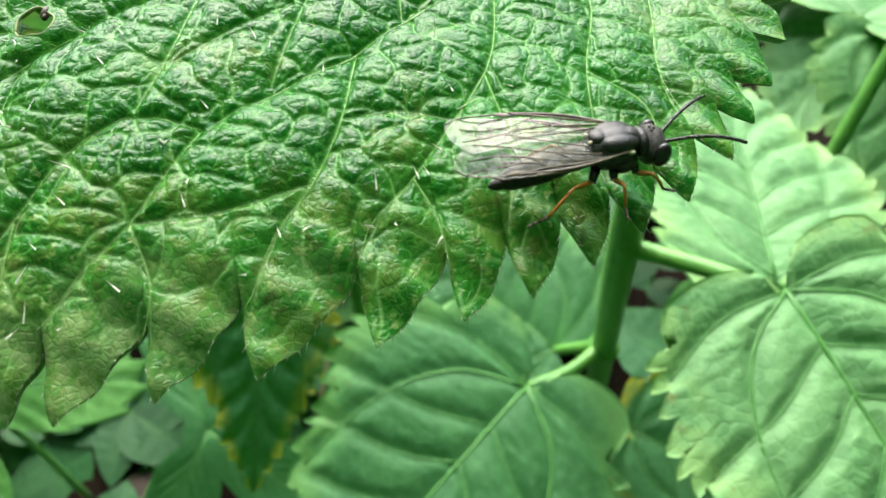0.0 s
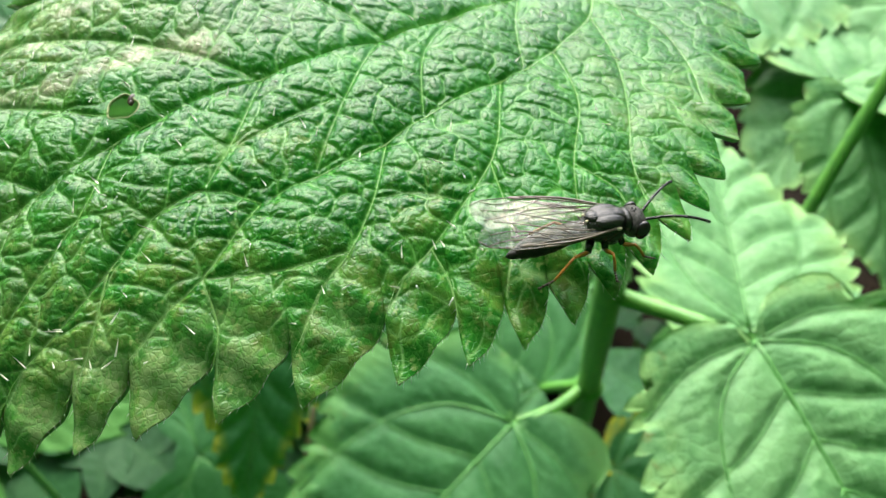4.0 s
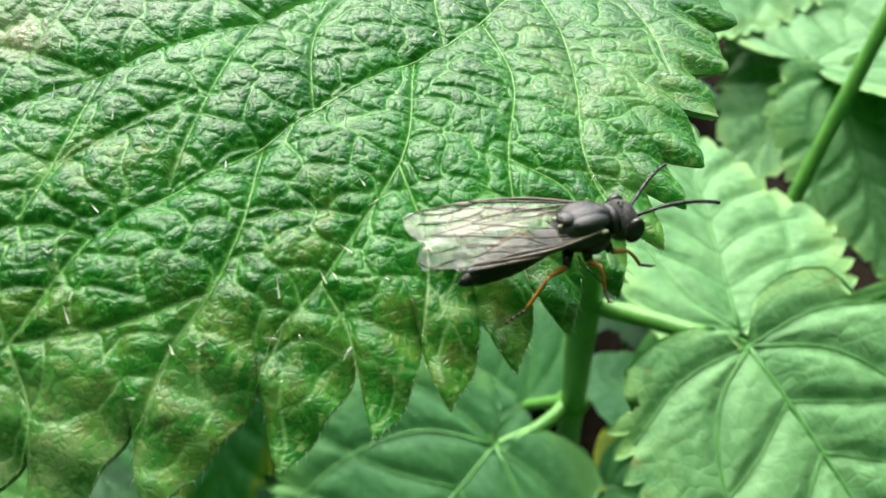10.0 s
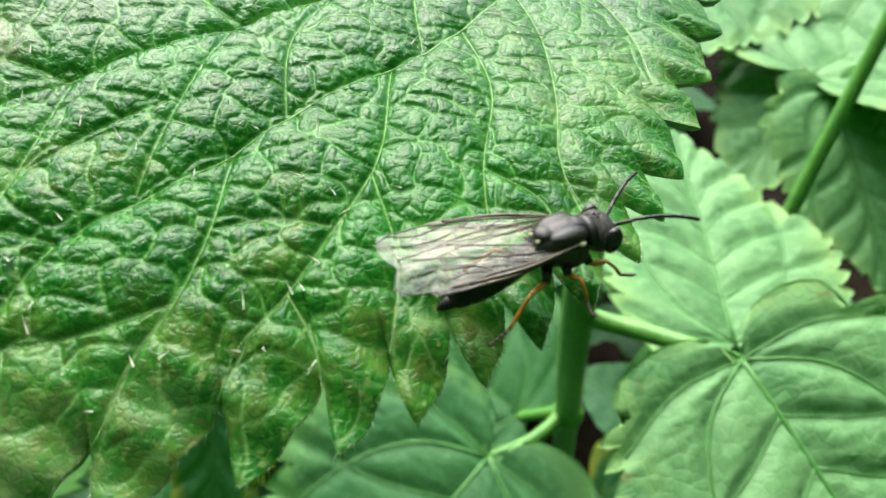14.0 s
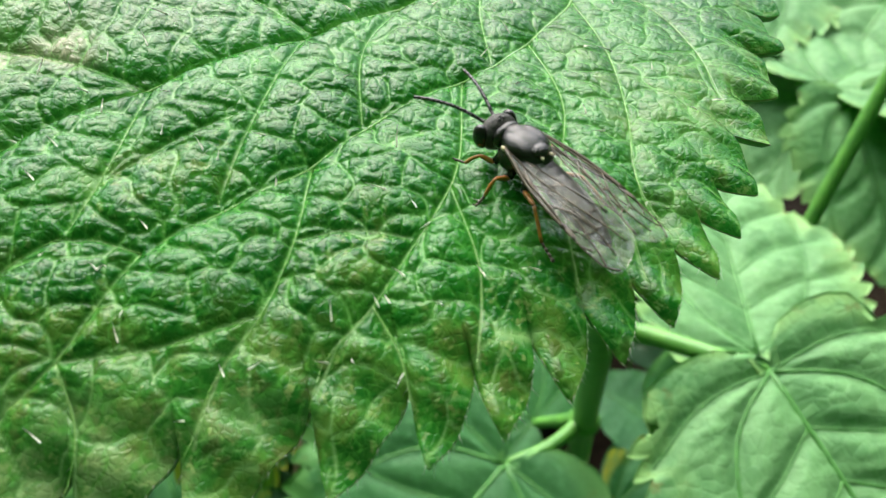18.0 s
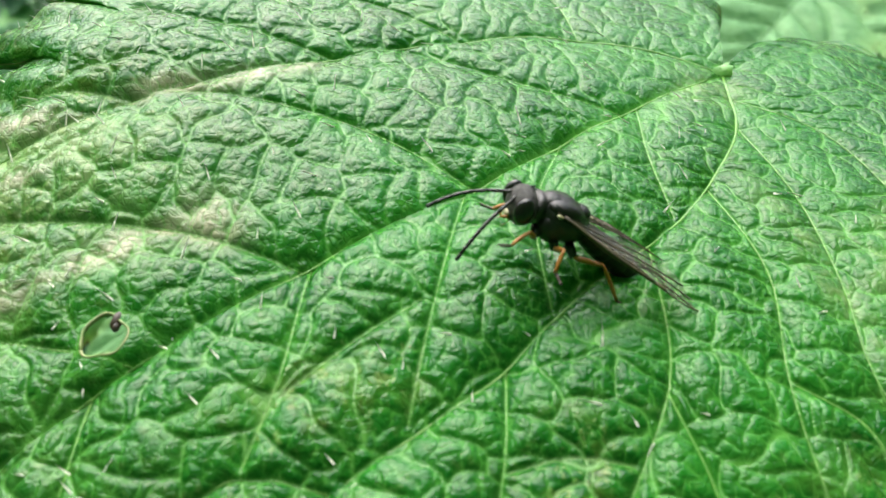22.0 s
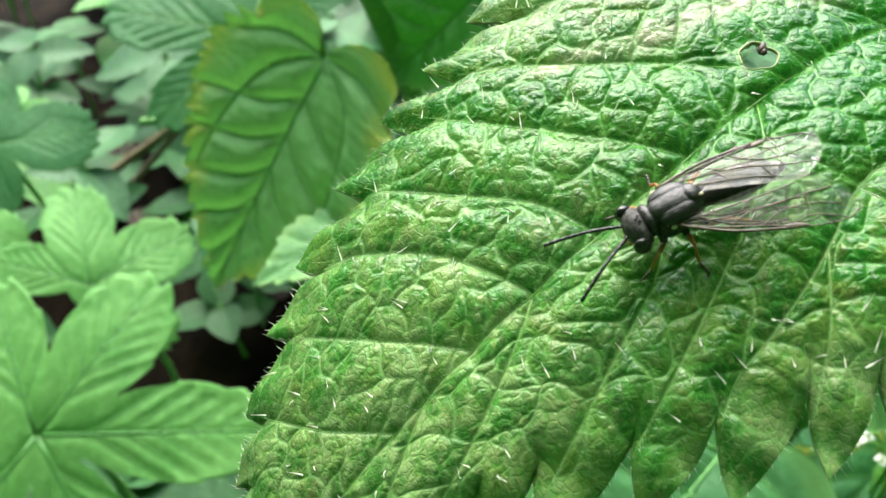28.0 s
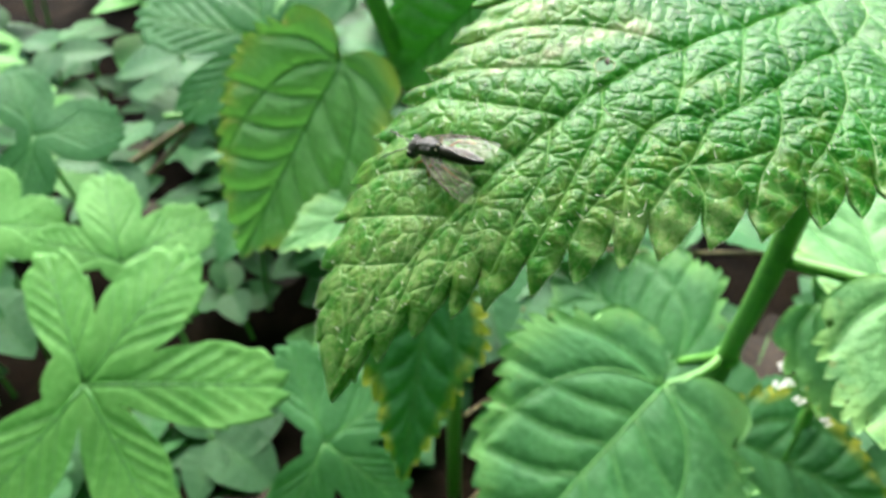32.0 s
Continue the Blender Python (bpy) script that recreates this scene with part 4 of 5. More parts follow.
def lobed_leaf(centre, facing, forward, lobes, label, material, seed=0, stalk=None, group="lobed leaves below", curl=0.10):
    """A palmate leaf: lobes are (direction in degrees, length, half width in degrees) round its centre."""
    rng = np.random.RandomState(seed)
    leaf = tagged(new("lobed_leaf"), label, "leaf", group)
    leaf.matrix_world = set_along(centre, tuple(Vector(centre) + Vector(forward)), facing)
    count, rings = 420, 26
    th = np.linspace(-np.pi, np.pi, count)
    big = max(l for _, l, _ in lobes)
    r = np.full(count, 0.20 * big)
    for d, l, w in lobes:
        off = (th - radians(d) + np.pi) % (2 * np.pi) - np.pi
        q = np.clip(np.abs(off) / radians(w), 0, 1)
        r = np.maximum(r, l * (1 - q**2.4) ** 0.60 * (1 + 0.10 * np.cos(np.clip(q, 0, 1) * 3)) / 1.10)
    saw = (th * 15 / np.pi * 1.35 + 0.3 * np.sin(th * 5)) % 1.0
    r = r * (1 + 0.075 * (saw - 0.5))
    s = np.linspace(0.02, 1, rings)
    x, y = s[None] * (r * np.cos(th))[:, None], s[None] * (r * np.sin(th))[:, None]
    xy = np.stack([x, y], -1).reshape(-1, 2)
    near = np.full(len(xy), 9.0)
    lines = []
    for d, l, w in lobes:
        c, sn = math.cos(radians(d)), math.sin(radians(d))
        tip = np.array([(0.01 * l * c, 0.01 * l * sn), (0.5 * l * c, 0.5 * l * sn), (0.97 * l * c, 0.97 * l * sn)])
        lines.append(("main_vein", tip, 0.011 * big))
        for k in (0.22, 0.36, 0.50, 0.63, 0.76):
            for side in (1, -1):
                e = radians(d + side * 34)
                reach = (0.50 - 0.42 * k) * l * min(1, w / 32)
                a = np.array((k * l * c, k * l * sn))
                b = a + reach * np.array((math.cos(e), math.sin(e)))
                lines.append(("vein", np.stack([a, (a + b) / 2, b]), 0.0045 * big))
    for name, line, _ in lines:
        near = np.minimum(near, line_distance(xy, line) / big)
    z = 0.011 * (1 - np.exp(-((near / 0.028) ** 2))) - curl * (np.hypot(xy[:, 0], xy[:, 1]) / big) ** 2 + 0.035 * np.sin(xy[:, 0] / big * 4 + seed) * np.sin(xy[:, 1] / big * 4)
    z = z * big
    verts = np.c_[xy, z]
    idx = np.arange(count * rings).reshape(count, rings)
    faces = np.stack([idx[:-1, :-1], idx[:-1, 1:], idx[1:, 1:], idx[1:, :-1]], -1).reshape(-1, 4)
    n = len(verts)
    closing = np.stack([idx[:-1, -1], idx[:-1, -1] + n, idx[1:, -1] + n, idx[1:, -1]], -1)
    net = np.exp(-((near / 0.008) ** 2))
    every = np.concatenate([faces, faces[:, ::-1] + n, closing])
    part("blade", make_mesh("blade", np.concatenate([verts, verts - (0, 0, 0.0003)]), every, material, values={"vein": np.r_[net, net], "rim": np.r_[net, net] * 0}), leaf)
    for name, line, rad in lines:
        line = curve_through(line, 8)
        k = [int(((xy - p) ** 2).sum(1).argmin()) for p in line]
        part(name, tube(name, np.c_[line, z[k] + 0.0006 * big], rad * np.linspace(1, 0.4, 8), MAT_VEIN_BG, 6, 0.6), leaf)
    if stalk:
        back = leaf.matrix_world.inverted()
        p = [tuple(back @ Vector(q)) for q in stalk]
        part("petiole", tube("petiole", curve_through([(0, 0, -0.001)] + p, 14), (0.0013, 0.0017), MAT_STEM, 8), leaf, "green leaf stalk")
    return leaf


def rod(name, label, category, points, radii, material, knots=()):
    thing = tagged(new(name), label, category)
    thing.matrix_world = Matrix.Translation(points[0])
    line = curve_through(np.asarray(points, float) - points[0], 40)
    part("stem", tube("stem", line, radii, material, 12), thing)
    for k in knots:
        p = line[int(k * 39)]
        part("node", blob("node", p, (0.0034, 0.0034, 0.0026), material, 0.0), thing, "swollen joint of the stem")
    return thing


UP = (0, -0.35, 1)
g = np.linspace(-1, 1, 121)
gx, gy = np.meshgrid(g, g, indexing="ij")
gx, gy = np.sign(gx) * (np.abs(gx) * 0.6 + np.abs(gx) ** 9 * 60), np.sign(gy) * (np.abs(gy) * 0.6 + np.abs(gy) ** 9 * 60) + 0.25
gz = np.array([0.02 * noise.fractal(Vector((a * 9, b * 9, 0)), 1.0, 2.0, 4) for a, b in zip(gx.ravel(), gy.ravel())])
gi = np.arange(121 * 121).reshape(121, 121)
ground_mesh = make_mesh("ground", np.c_[gx.ravel(), gy.ravel(), gz], np.stack([gi[:-1, :-1], gi[1:, :-1], gi[1:, 1:], gi[:-1, 1:]], -1).reshape(-1, 4), MAT_SOIL)
ground = tagged(new("ground", ground_mesh), "dark bare soil with leaf litter", "ground", kind="structure")


def flower_sprig(x, y, z, seed):
    """A thin stalk with a loose head of tiny white flowers."""
    rng = random.Random(seed)
    sprig = tagged(new("flower_sprig"), "thin stalk with tiny white flowers", "flower")
    sprig.matrix_world = Matrix.Translation((x, y, 0))
    part("stalk", tube("stalk", curve_through([(0.01, 0.01, 0), (0.004, 0, z * 0.5), (0, 0, z)], 14), (0.0009, 0.0006), MAT_STEM, 7), sprig)
    for k in range(9):
        a, r = rng.uniform(0, 6.3), rng.uniform(0.003, 0.011)
        tip = np.array((r * math.cos(a), r * math.sin(a), z + rng.uniform(-0.006, 0.007)))
        twig = part("twig", tube("twig", curve_through([(0, 0, z - 0.008), tip * (0.5, 0.5, 1) - (0, 0, 0.002), tip], 6), (0.0004, 0.0003), MAT_STEM, 5), sprig)
        for j in range(5):
            b = j * 1.2566 + rng.random()
            part("petal", blob("petal", tip + 0.0011 * np.array((math.cos(b), math.sin(b), 0.3)), (0.0007, 0.0005, 0.0003), MAT_FLOWER, rings=6, sides=8), twig)


flower_sprig(0.0600, 0.1010, 0.291, 1)
flower_sprig(0.0640, 0.1080, 0.276, 2)


def hedge():
    """An unseen dark leafy bank, added to block sky light behind and above the camera."""
    a, h = np.meshgrid(np.radians(np.linspace(150, 390, 161)), np.linspace(0, 1, 61), indexing="ij")
    r = 0.62 + 0.10 * h - 0.52 * h**3
    bulge = np.array([noise.fractal(Vector((x * 9, y * 14, 3)), 1.0, 2.0, 5) for x, y in zip(a.ravel(), h.ravel())]).reshape(a.shape)
    r = r + 0.09 * bulge
    p = np.stack([r * np.cos(a) - 0.08, r * np.sin(a) * 0.85 + 0.12, -0.05 + h * (1.10 + 0.15 * np.sin(a * 3 + 1) * h)], -1)
    i = np.arange(161 * 61).reshape(161, 61)
    faces = np.stack([i[:-1, :-1], i[:-1, 1:], i[1:, 1:], i[1:, :-1]], -1).reshape(-1, 4)
    n = len(p.reshape(-1, 3))
    zero = np.zeros(n)
    tagged(new("hedge", make_mesh("hedge", p.reshape(-1, 3), faces, MAT_DARK, values={"vein": zero, "rim": zero})), "unseen dark hedge added to block the sky behind and above the camera", "hedge", kind="structure")


hedge()
NETTLE = "dull green toothed nettle leaf below the large leaf"
toothed_leaf((0.0452, 0.0701, 0.3579), (0.0670, 0.0260, 0.345), (0.1, -0.5, 1), 0.50, "pale mottled nettle leaf on its own stalk", MAT_NETTLE_PALE, 0.12, 0.10, 17, 1,
             stalk=[(0.037, 0.077, 0.354), (0.0280, 0.0842, 0.3500)], ears=1.2, puff=0.022)
toothed_leaf((0.0539, 0.0877, 0.3380), (0.0560, 0.1423, 0.340), (0.1, 0.0, 1), 0.40, "pale nettle leaf lying behind the stem", MAT_NETTLE_PALE, 0.05, 0.08, 14, 2)
toothed_leaf((0.0169, 0.0927, 0.2961), (-0.0290, 0.0435, 0.284), UP, 0.52, NETTLE, MAT_NETTLE, 0.10, 0.08, 17, 3, stalk=[(0.026, 0.096, 0.297), (0.0332, 0.1010, 0.2990)], ears=1.6)
toothed_leaf((0.0251, 0.1091, 0.2850), (-0.0080, 0.1430, 0.288), (0, -0.6, 1), 0.56, "deep green nettle leaf behind a lighter one", MAT_NETTLE, 0.10, 0.10, 15, 4, stalk=[(0.030, 0.105, 0.292), (0.0332, 0.1010, 0.2990)], ears=2.0)
toothed_leaf((-0.0420, 0.1300, 0.2900), (-0.0480, 0.0930, 0.2400), (0.15, -1.0, 0.6), 0.27, "hanging deep green nettle leaf with yellow rim", MAT_NETTLE_DEEP, 0.06, 0.14, 14, 5)
toothed_leaf((-0.0708, 0.1825, 0.3256), (-0.1065, 0.1540, 0.2690), (-0.1, -0.5, 1.0), 0.44, "drooping nettle leaf with yellow tip and rim", MAT_NETTLE_YELLOW, 0.08, 0.12, 18, 6, ears=1.3, puff=0.030)
toothed_leaf((-0.0294, 0.2001, 0.3393), (-0.0600, 0.1985, 0.3060), (0, -1, 0.7), 0.50, "pale nettle leaf behind the large leaf", MAT_NETTLE_PALE, 0.06, 0.10, 12, 7)
toothed_leaf((0.0464, 0.1040, 0.2560), (0.0975, 0.0900, 0.242), UP, 0.42, "nettle leaf with yellow rim low by the stem", MAT_NETTLE_DEEP, 0.08, 0.10, 14, 8)
toothed_leaf((0.0580, 0.1160, 0.3020), (0.1050, 0.0860, 0.285), (-0.2, -0.4, 1), 0.36, NETTLE, MAT_NETTLE, 0.08, 0.10, 14, 9)
toothed_leaf((0.0980, 0.1640, 0.3300), (0.1080, 0.1200, 0.305), (-0.1, 0.7, 1), 0.44, "pale nettle leaf beside a leaning stem", MAT_NETTLE_PALE, 0.08, 0.10, 14, 10)
toothed_leaf((0.1177, 0.1985, 0.3350), (0.0740, 0.1480, 0.313), (-0.1, 0.1, 1), 0.40, "pale nettle leaf behind the large leaf", MAT_NETTLE_PALE, 0.08, 0.10, 14, 12)
toothed_leaf((0.0950, 0.1700, 0.3300), (0.1500, 0.2100, 0.330), (-0.1, 0.1, 1), 0.50, "pale nettle leaf behind the large leaf", MAT_NETTLE_PALE, 0.08, 0.10, 14, 13)
toothed_leaf((0.0120, 0.1650, 0.3050), (-0.0450, 0.1500, 0.2900), (0, -0.3, 1), 0.40, "pale nettle leaf under the large leaf", MAT_NETTLE_PALE, 0.06, 0.10, 14, 14)
toothed_leaf((-0.0420, 0.1620, 0.3020), (-0.0870, 0.1380, 0.2930), (0, 0, 1), 0.40, "pale nettle leaf under the large leaf", MAT_NETTLE_PALE, 0.06, 0.10, 14, 16)
toothed_leaf((0.0920, 0.2180, 0.3340), (0.0520, 0.1720, 0.3320), (0, -0.2, 1), 0.42, "pale nettle leaf beyond the large leaf's base", MAT_NETTLE_PALE, 0.06, 0.10, 14, 15)
rod("nettle_plant", "upright green nettle with a thick stem", "plant", [(0.050, 0.150, 0.0), (0.042, 0.122, 0.20), (0.0332, 0.1010, 0.2990), (0.0270, 0.0846, 0.3500), (0.0255, 0.0810, 0.372)], (0.0034, 0.0027, 0.0024), MAT_STEM, (0.80,))
rod("nettle_plant", "green nettle leaning behind the leaf", "plant", [(0.066, 0.108, 0.24), (0.0765, 0.1262, 0.3150), (0.0906, 0.1421, 0.3600), (0.101, 0.154, 0.40)], (0.0018, 0.0014), MAT_STEM)
rod("nettle_plant", "tall green nettle behind the large leaf", "plant", [(-0.030, 0.222, 0.0), (-0.040, 0.215, 0.22), (-0.051, 0.2079, 0.2963), (-0.0635, 0.1991, 0.3403), (-0.070, 0.194, 0.37)], (0.0040, 0.0033, 0.003), MAT_STEM, (0.82,))
rod("dry_stalk", "slanting dry brown plant stalk", "plant stalk", [(-0.180, 0.445, 0.13), (-0.240, 0.430, 0.09), (-0.305, 0.413, 0.045)], (0.0030, 0.0026), MAT_STALK)
rod("dry_stalk", "slanting dry yellowish plant stalk", "plant stalk", [(-0.200, 0.468, 0.108), (-0.235, 0.438, 0.08), (-0.268, 0.410, 0.05)], (0.0022, 0.0018), MAT_STALK)
rod("leaf_stalk", "pale green leaf stalk over the dark soil", "plant stalk", [(-0.185, 0.3169, 0.199), (-0.160, 0.318, 0.201), (-0.135, 0.3200, 0.202)], (0.0018, 0.0016), MAT_STEM)

BRIGHT = "bright yellow-green lobed leaf near the ground"
lobed_leaf((-0.1554, 0.1302, 0.2321), (0.05, -0.55, 1), (0.0608, 0.0084, -0.0105), [(2, 0.066, 30), (58, 0.056, 34), (112, 0.048, 30), (-60, 0.054, 32), (-124, 0.056, 34)], BRIGHT, MAT_HOP, 1, stalk=[(-0.16, 0.15, 0.19), (-0.17, 0.18, 0.05)])
lobed_leaf((-0.1853, 0.2306, 0.1829), (0.05, -0.6, 1), (0.03, 0.02, 0.0), [(10, 0.046, 44), (80, 0.046, 42), (140, 0.040, 36), (-60, 0.040, 40)], BRIGHT, MAT_HOP, 2, stalk=[(-0.18, 0.25, 0.12), (-0.19, 0.28, 0.02)])
lobed_leaf((-0.2541, 0.3128, 0.1871), (0.05, -0.6, 1), (0.03, 0.01, 0.0), [(0, 0.044, 60), (100, 0.040, 56), (-110, 0.040, 56)], "dull green rounded herb leaf", MAT_HERB, 3, stalk=[(-0.25, 0.33, 0.1), (-0.25, 0.34, 0.0)])
lobed_leaf((-0.2450, 0.2450, 0.1890), (0.1, -0.5, 1), (0.03, 0.0, 0.0), [(0, 0.030, 80), (120, 0.032, 70), (-120, 0.032, 70)], BRIGHT, MAT_HOP, 4)
lobed_leaf((-0.1218, 0.2939, 0.2613), (0.05, -0.6, 1), (-0.0557, 0.0092, 0.0061), [(0, 0.060, 34), (60, 0.050, 32), (-60, 0.054, 34), (130, 0.04, 34), (-130, 0.044, 34)], "mid-green lobed leaf on a tall stalk", MAT_HERB, 5, stalk=[(-0.10, 0.31, 0.15), (-0.10, 0.32, 0.0)])
lobed_leaf((-0.0841, 0.1517, 0.1675), (0.0, -0.5, 1), (0.0245, -0.0138, -0.01), [(0, 0.040, 44), (75, 0.042, 44), (150, 0.044, 40), (-75, 0.040, 44)], "dark green lobed leaf in the shade", MAT_NETTLE, 6, stalk=[(-0.08, 0.17, 0.08), (-0.08, 0.18, 0.0)])


def herb_leaf(base, tip, facing, wide, material, label, name="herb_leaf", group="small herb leaves"):
    """A smooth-edged pointed leaf with a midrib."""
    leaf = tagged(new(name), label, "leaf", group)
    leaf.matrix_world = set_along(base, tip, facing)
    long = (Vector(tip) - Vector(base)).length
    s, f = np.linspace(0, 1, 22), np.linspace(-1, 1, 13)
    w = wide * long * np.sin(np.pi * s**0.75) ** 0.85
    x = np.repeat(s[:, None] * long, 13, 1)
    y = f[None] * w[:, None]
    z = -0.16 * long * s[:, None] ** 2 + 0.16 * np.abs(y) + 0.010 * long * np.sin(s * 40)[:, None] * np.abs(f)[None]
    verts = np.stack([x, y, z], -1).reshape(-1, 3)
    i = np.arange(22 * 13).reshape(22, 13)
    faces = np.stack([i[:-1, :-1], i[1:, :-1], i[1:, 1:], i[:-1, 1:]], -1).reshape(-1, 4)
    n = len(verts)
    zero = np.zeros(2 * n)
    part("blade", make_mesh("blade", np.concatenate([verts, verts - (0, 0, 0.0003)]), np.concatenate([faces, faces[:, ::-1] + n]), material, values={"vein": zero, "rim": zero}), leaf)
    part("midrib", tube("midrib", verts.reshape(22, 13, 3)[:21, 6] + (0, 0, 0.0002), np.linspace(0.012, 0.004, 21) * long, MAT_VEIN_BG, 6, 0.6), leaf)
    return leaf


def blade_shape(long, wide, droop=0.16):
    s, f = np.linspace(0, 1, 20), np.linspace(-1, 1, 11)
    w = wide * long * np.sin(np.pi * s**0.75) ** 0.85
    x = np.repeat(s[:, None] * long, 11, 1)
    y = f[None] * w[:, None]
    z = -droop * long * s[:, None] ** 2 + 0.18 * np.abs(y) + 0.012 * long * np.sin(s * 40)[:, None] * np.abs(f)[None]
    verts = np.stack([x, y, z], -1).reshape(-1, 3)
    i = np.arange(220).reshape(20, 11)
    faces = np.stack([i[:-1, :-1], i[1:, :-1], i[1:, 1:], i[:-1, 1:]], -1).reshape(-1, 4)
    return np.concatenate([verts, verts - (0, 0, 0.0003)]), np.concatenate([faces, faces[:, ::-1] + 220])


HERB_BLADES = {}
for kind, mat in (("dark", MAT_DARK), ("mid", MAT_HERB), ("bright", MAT_HOP)):
    for size, wide in ((0.032, 0.36), (0.042, 0.32), (0.052, 0.40)):
        v, f = blade_shape(size, wide)
        zero = np.zeros(len(v))
        rib = tube("midrib", v[5:220:11][:19] + (0, 0, 0.0002), np.linspace(0.012, 0.004, 19) * size, MAT_VEIN_BG, 6, 0.6)
        HERB_BLADES[kind, size] = (make_mesh("blade", v, f, mat, values={"vein": zero, "rim": zero}), rib)


def herb(x, y, tall, rng):
    """A low herb: one stem from the soil and a whorl of pointed leaves."""
    kind = rng.choices(("dark", "mid", "bright"), (7, 4, 1))[0]
    label = {"dark": "low dark green herb on the shaded ground", "mid": "low mid-green herb on the ground", "bright": "low bright green herb on the ground"}[kind]
    plant = tagged(new("herb"), label, "plant", "low herbs")
    plant.matrix_world = Matrix.Translation((x, y, -0.01))
    lean = (rng.uniform(-0.02, 0.02), rng.uniform(-0.02, 0.02))
    part("stem", tube("stem", curve_through([(0, 0, 0), (lean[0] * 0.4, lean[1] * 0.4, tall * 0.5), (*lean, tall)], 10), (0.0016, 0.0010), MAT_STEM, 7), plant)
    start = rng.uniform(0, 360)
    count = rng.choice((4, 5, 6))
    for k in range(count):
        size = rng.choice((0.032, 0.042, 0.052))
        high = tall - 0.012 * rng.random() - (0.03 * (k % 2) if tall > 0.06 else 0)
        share = high / tall
        m = pose(lean[0] * share, lean[1] * share, high, 0, 0, start + k * 360 / count + rng.uniform(-15, 15)) @ pose(0, 0, 0, rng.uniform(-15, 15), rng.uniform(-25, 20), 0)
        mesh, rib = HERB_BLADES[kind, size]
        leaf = part("leaf", mesh, plant, "", m)
        part("midrib", rib, leaf)


def scatter_herbs():
    """Low herbs that fill the floor between the taller plants."""
    rng = random.Random(11)
    for k in range(215):
        x, y = rng.uniform(-0.55, 0.25), rng.uniform(0.05, 0.80)
        herb(x, y, rng.uniform(0.02, 0.15), rng)
    for k in range(60):
        x, y = rng.uniform(-0.45, 0.2), rng.uniform(0.05, 0.6)
        a, long = rng.uniform(0, 6.3), rng.uniform(0.02, 0.05)
        herb_leaf((x, y, 0.012), (x + long * math.cos(a), y + long * math.sin(a), 0.014), (rng.uniform(-0.5, 0.5), rng.uniform(-0.5, 0.5), 1), 0.35, MAT_LITTER, "curled brown dead leaf on the soil", "dead_leaf", "leaf litter")
    for k in range(16):
        x, y, a = rng.uniform(-0.40, 0.15), rng.uniform(0.1, 0.5), rng.uniform(0, 6.3)
        long = rng.uniform(0.08, 0.2)
        p = np.array([(x, y, 0.0), (x + 0.5 * long * math.cos(a), y + 0.5 * long * math.sin(a), rng.uniform(0.03, 0.08)), (x + long * math.cos(a + 0.2), y + long * math.sin(a + 0.2), rng.uniform(0.03, 0.12))])
        rod("dry_stalk", "thin dry brown plant stalk", "plant stalk", [tuple(q) for q in p], (0.0016, 0.0010), MAT_STALK)


scatter_herbs()


# ---- the sawfly's way over the leaf ----
def sit(x, y, heading, above=0.0, pitch=0.0, lean=0.0):
    """The insect's pose with its head over (x, y) of the leaf, in millimetres, heading in degrees there."""
    c, s = math.cos(radians(heading)), math.sin(radians(heading))
    px, py = x - 2.35 * c, y - 2.35 * s
    h = lambda a, b: float(bow(a, b))
    fall = Vector((-(h(px + 2, py) - h(px - 2, py)) / 4, -(h(px, py + 2) - h(px, py - 2)) / 4, 1)).normalized()
    ahead = Vector((c, s, 0))
    ahead = (ahead - fall * ahead.dot(fall)).normalized()
    left = fall.cross(ahead)
    m = Matrix((ahead, left, fall)).transposed().to_4x4()
    return LEAF @ Matrix.Translation(Vector((px, py, h(px, py) + 0.30 + above)) * MM) @ m @ pose(0, 0, 0, 0, pitch, 0) @ pose(0, 0, 0, lean, 0, 0)


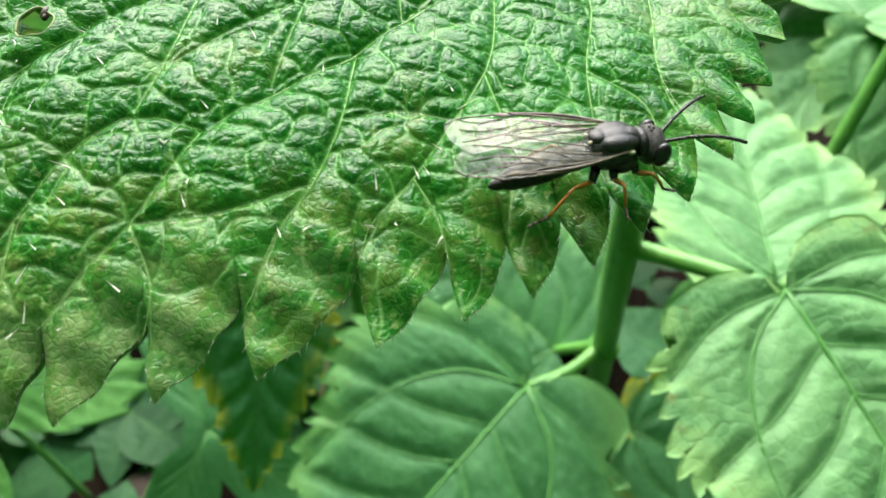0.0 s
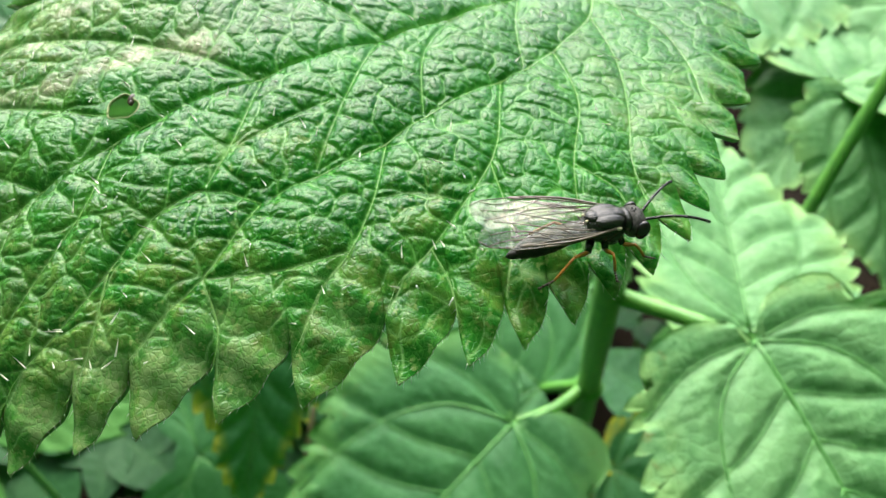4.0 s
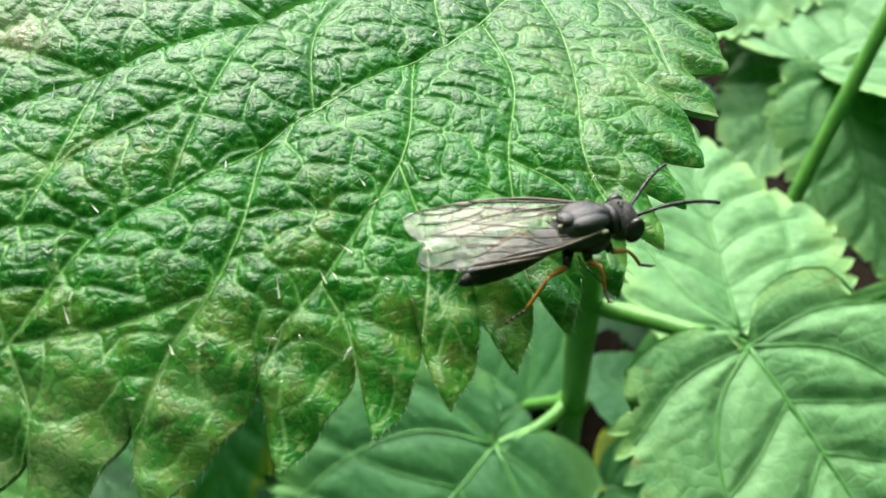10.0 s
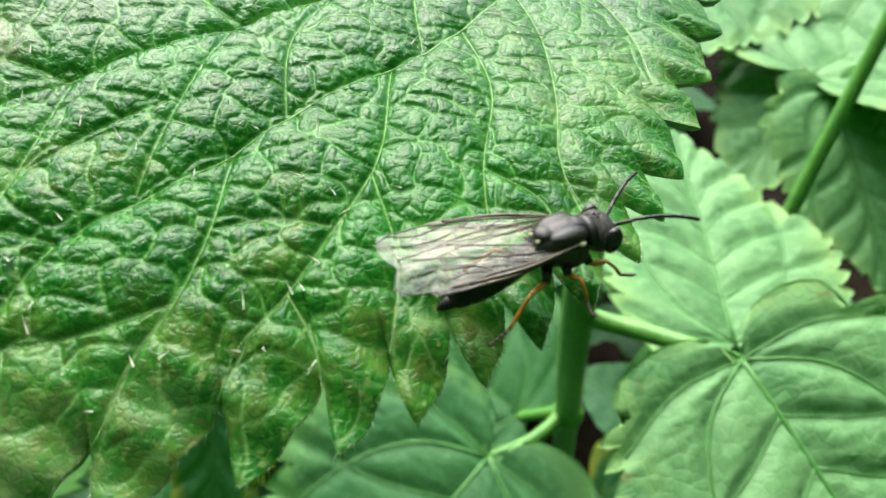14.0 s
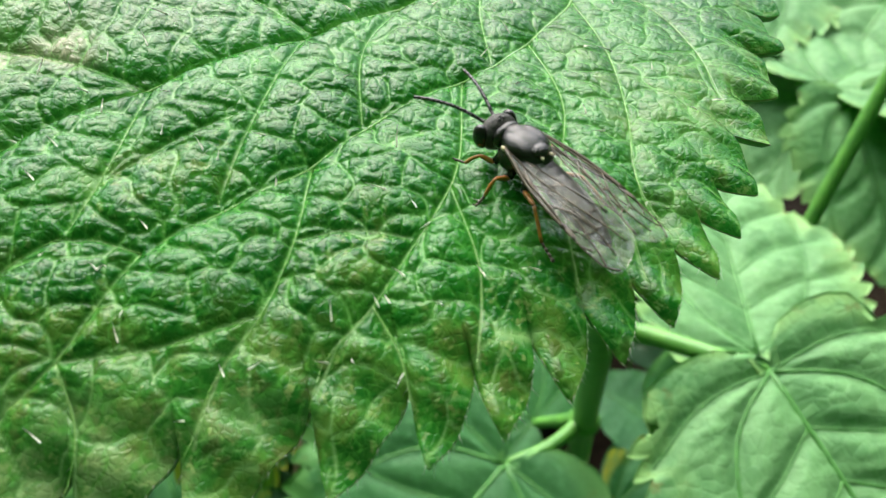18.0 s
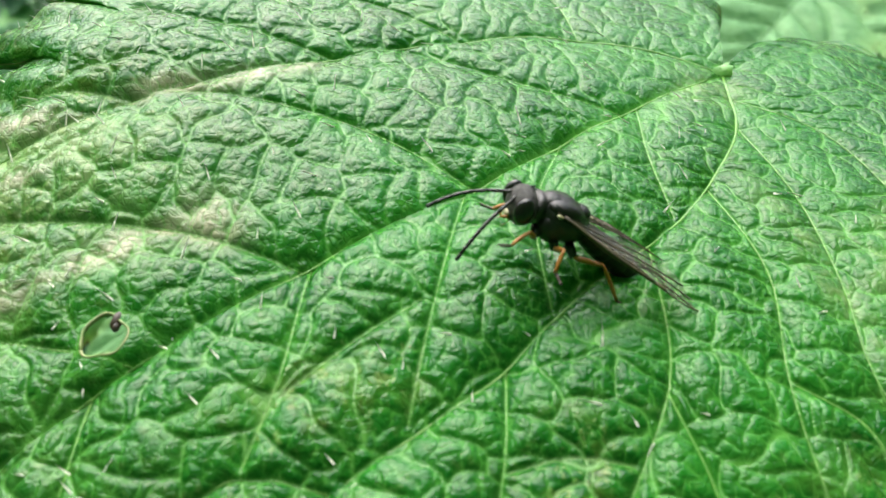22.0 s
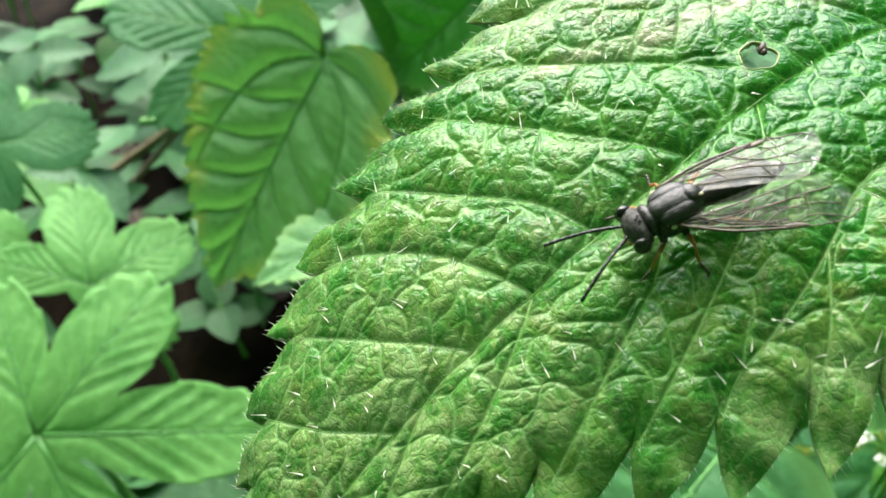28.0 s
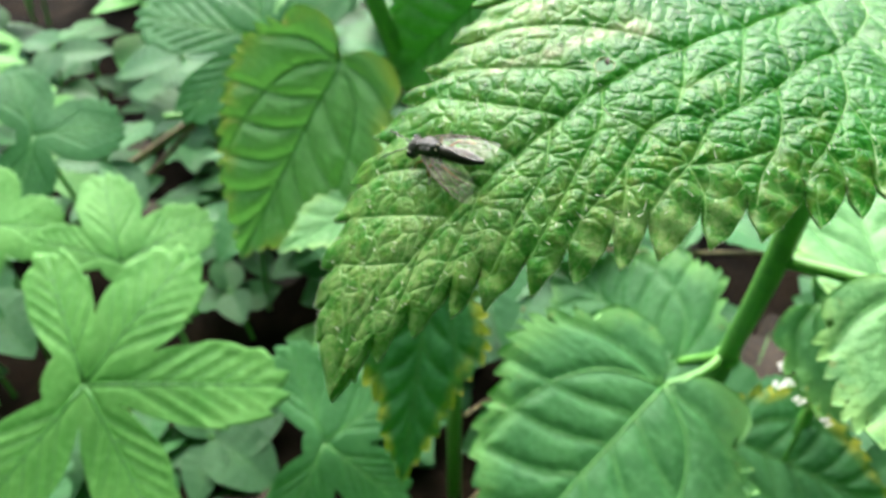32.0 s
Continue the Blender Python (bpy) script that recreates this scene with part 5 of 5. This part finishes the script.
SAWFLY_WAY = [
    (0, 18.4, 25.9, 159.5, 0), (0.5, 17.8, 25.8, 161.6, 0), (1, 17.4, 25.8, 165.7, 0), (2, 17.2, 25.7, 165.2, 0), (3, 17.4, 25.6, 163.9, 0), (4, 17.5, 25.8, 162.4, 0), (4.5, 17.6, 25.9, 162.9, 0), (5.5, 17.3, 26, 159.8, 0),
    (6.5, 16.8, 26.1, 156.6, 0), (7, 16.3, 26, 159.1, 0), (7.5, 15.8, 26, 161.8, 0), (8, 15.8, 26.1, 162.4, 0), (8.5, 15.4, 26.2, 169.6, 0), (9, 15.6, 26.1, 169.7, 0), (10, 15.9, 26.3, 164.8, 0), (11, 16, 26.3, 170, 0),
    (12, 16, 26.3, 169, 0), (13, 16, 26.3, 174, 0), (13.5, 16.2, 26.4, 172, 0), (14, 15.7, 26.3, 170.1, 0), (14.5, 15.6, 25.8, 178.7, 0), (15.5, 14.8, 24, 217.7, -2), (16.5, 15.5, 21.4, 248.7, -3.3), (17, 17.4, 18.7, 268, -4),
    (17.5, 17.9, 17.8, 268.1, -3), (18, 18.6, 15.6, 276.1, -2), (18.5, 17.7, 14.6, 268.8, -6.8), (19, 17.4, 10.9, 272, -11.2), (19.5, 18, 9.2, 268, -17.9), (20, 18.5, 7.8, 265.9, -22.4), (20.5, 18.6, 7.3, 260.5, -1.9), (21, 19.9, 6.7, 275, -21.1),
    (21.5, 21.2, 5.5, 297.6, -21.8), (22, 23.5, 7, 324.4, -28.2), (22.5, 25.5, 6.2, 320.1, -20.1), (23, 26.5, 5.3, 315, 2.7), (23.5, 31.1, 5.2, 329.5, 0), (24, 35.4, 5.5, 340.9, 0), (24.5, 39, 5.8, 344.3, 0), (25, 42.8, 5.2, 340.8, 0),
    (25.5, 45.3, 5.5, 347.6, 0), (26, 46.8, 5.8, 350.4, 0), (26.5, 47.6, 6, 350.7, 0), (27.5, 50.1, 6.1, 349.2, 0), (28.5, 52.2, 6.2, 353.7, -4), (29, 53.3, 6.6, 361.9, -8), (29.5, 53.6, 4.7, 338.2, 0), (30, 53.9, 3.6, 335.6, 0),
    (30.5, 54.5, 3, 334.2, 0), (31, 55, 2.3, 329.8, 0), (31.5, 56.1, 0.7, 311.7, 0), (32, 58.1, -3.1, 302.1, 0),
]


# seconds, how far the left and the right wing stand off, how far each slopes like a roof
WING_WAY = [
    (0, 24, -6, -6, 20), (9.3, 24, -8, -6, 18), (9.4, 32, 0, -16, 4), (9.5, 22, -10, -2, 20), (9.6, 32, 0, -16, 4), (9.8, 25, -10, -6, 16), (12.2, 25, -10, -6, 16), (12.3, 30, -4, -12, 8), (12.5, 25, -11, -6, 14),
    (14.5, 26, -10, -4, 14), (15.5, 12, 4, 8, 12), (16.5, 7, 7, 10, 10), (19, 7, 8, 10, 10), (20, 8, 4, 14, 16), (22, 16, 8, 8, 12), (23, 14, 8, 10, 10), (24, 19, 0, 12, 10), (26, 25, -5, 8, 8), (28.5, 25, -3, 6, 6),
    (30, 26, -3, 6, 8), (31, 26, -2, 6, 8), (32, 30, 6, 8, 10),
]


def motions():
    lean = lambda t: float(np.interp(t, [14.5, 15.5, 16.5, 19, 19.5, 20, 21, 22, 22.5, 23, 23.5], [-16, -8, 0, 0, 8, 16, 20, 20, 16, 8, 0]))
    walk(SAWFLY, [(t, sit(x, y, a, 0.02 * abs(p) + 0.02 * abs(lean(t)), p, lean(t))) for t, x, y, a, p in SAWFLY_WAY])
    # wings: one raised while it rests, both shut as it turns, both opened again later; short flicks
    for w, s, name in WINGS:
        walk(w, [(t, wing_pose(s, name, a, c) if s > 0 else wing_pose(s, name, b, d)) for t, a, b, c, d in WING_WAY])
    # feelers swing to and fro, quicker while it searches
    rng = random.Random(3)
    for feeler, s in FEELERS:
        rows, t = [], 0.0
        while t < 32.0:
            busy = 1.0 if t > 14.5 else 0.35
            droop = 46 if 19.4 < t < 24.8 else 0
            rows.append((t, pose(2.45 * SM, s * 0.26 * SM, 1.74 * SM, 0, droop + rng.uniform(-6, 16) * busy, s * (26 + rng.uniform(-14, 12) * busy))))
            t += rng.choice((0.3, 0.5, 0.7)) / (0.6 + 0.4 * busy)
        rows.append((32.0, pose(2.45 * SM, s * 0.26 * SM, 1.74 * SM, 0, 8, s * 22)))
        walk(feeler, rows)
    # legs step in two sets of three while it walks
    strolls = ((14.5, 19.6), (21.0, 26.0), (28.5, 29.2), (30.8, 32.0))
    for leg, s, name in LEGS:
        set_one = (s > 0) == (name != "middle_leg")
        home = leg.location.copy()
        rows, t, k = [(0.0, Matrix.Translation(home))], 0.3, 0
        while t < 31.9:
            moving = any(a <= t <= b for a, b in strolls)
            swing = (14 if (k % 2 == 0) == set_one else -14) if moving else 0
            rows.append((t, Matrix.Translation(home) @ pose(0, 0, 0, s * (6 if moving and swing > 0 else 0), 0, -s * swing)))
            t, k = t + (0.2 if moving else 1.0), k + 1
        rows.append((32.0, Matrix.Translation(home)))
        walk(leg, rows)


motions()
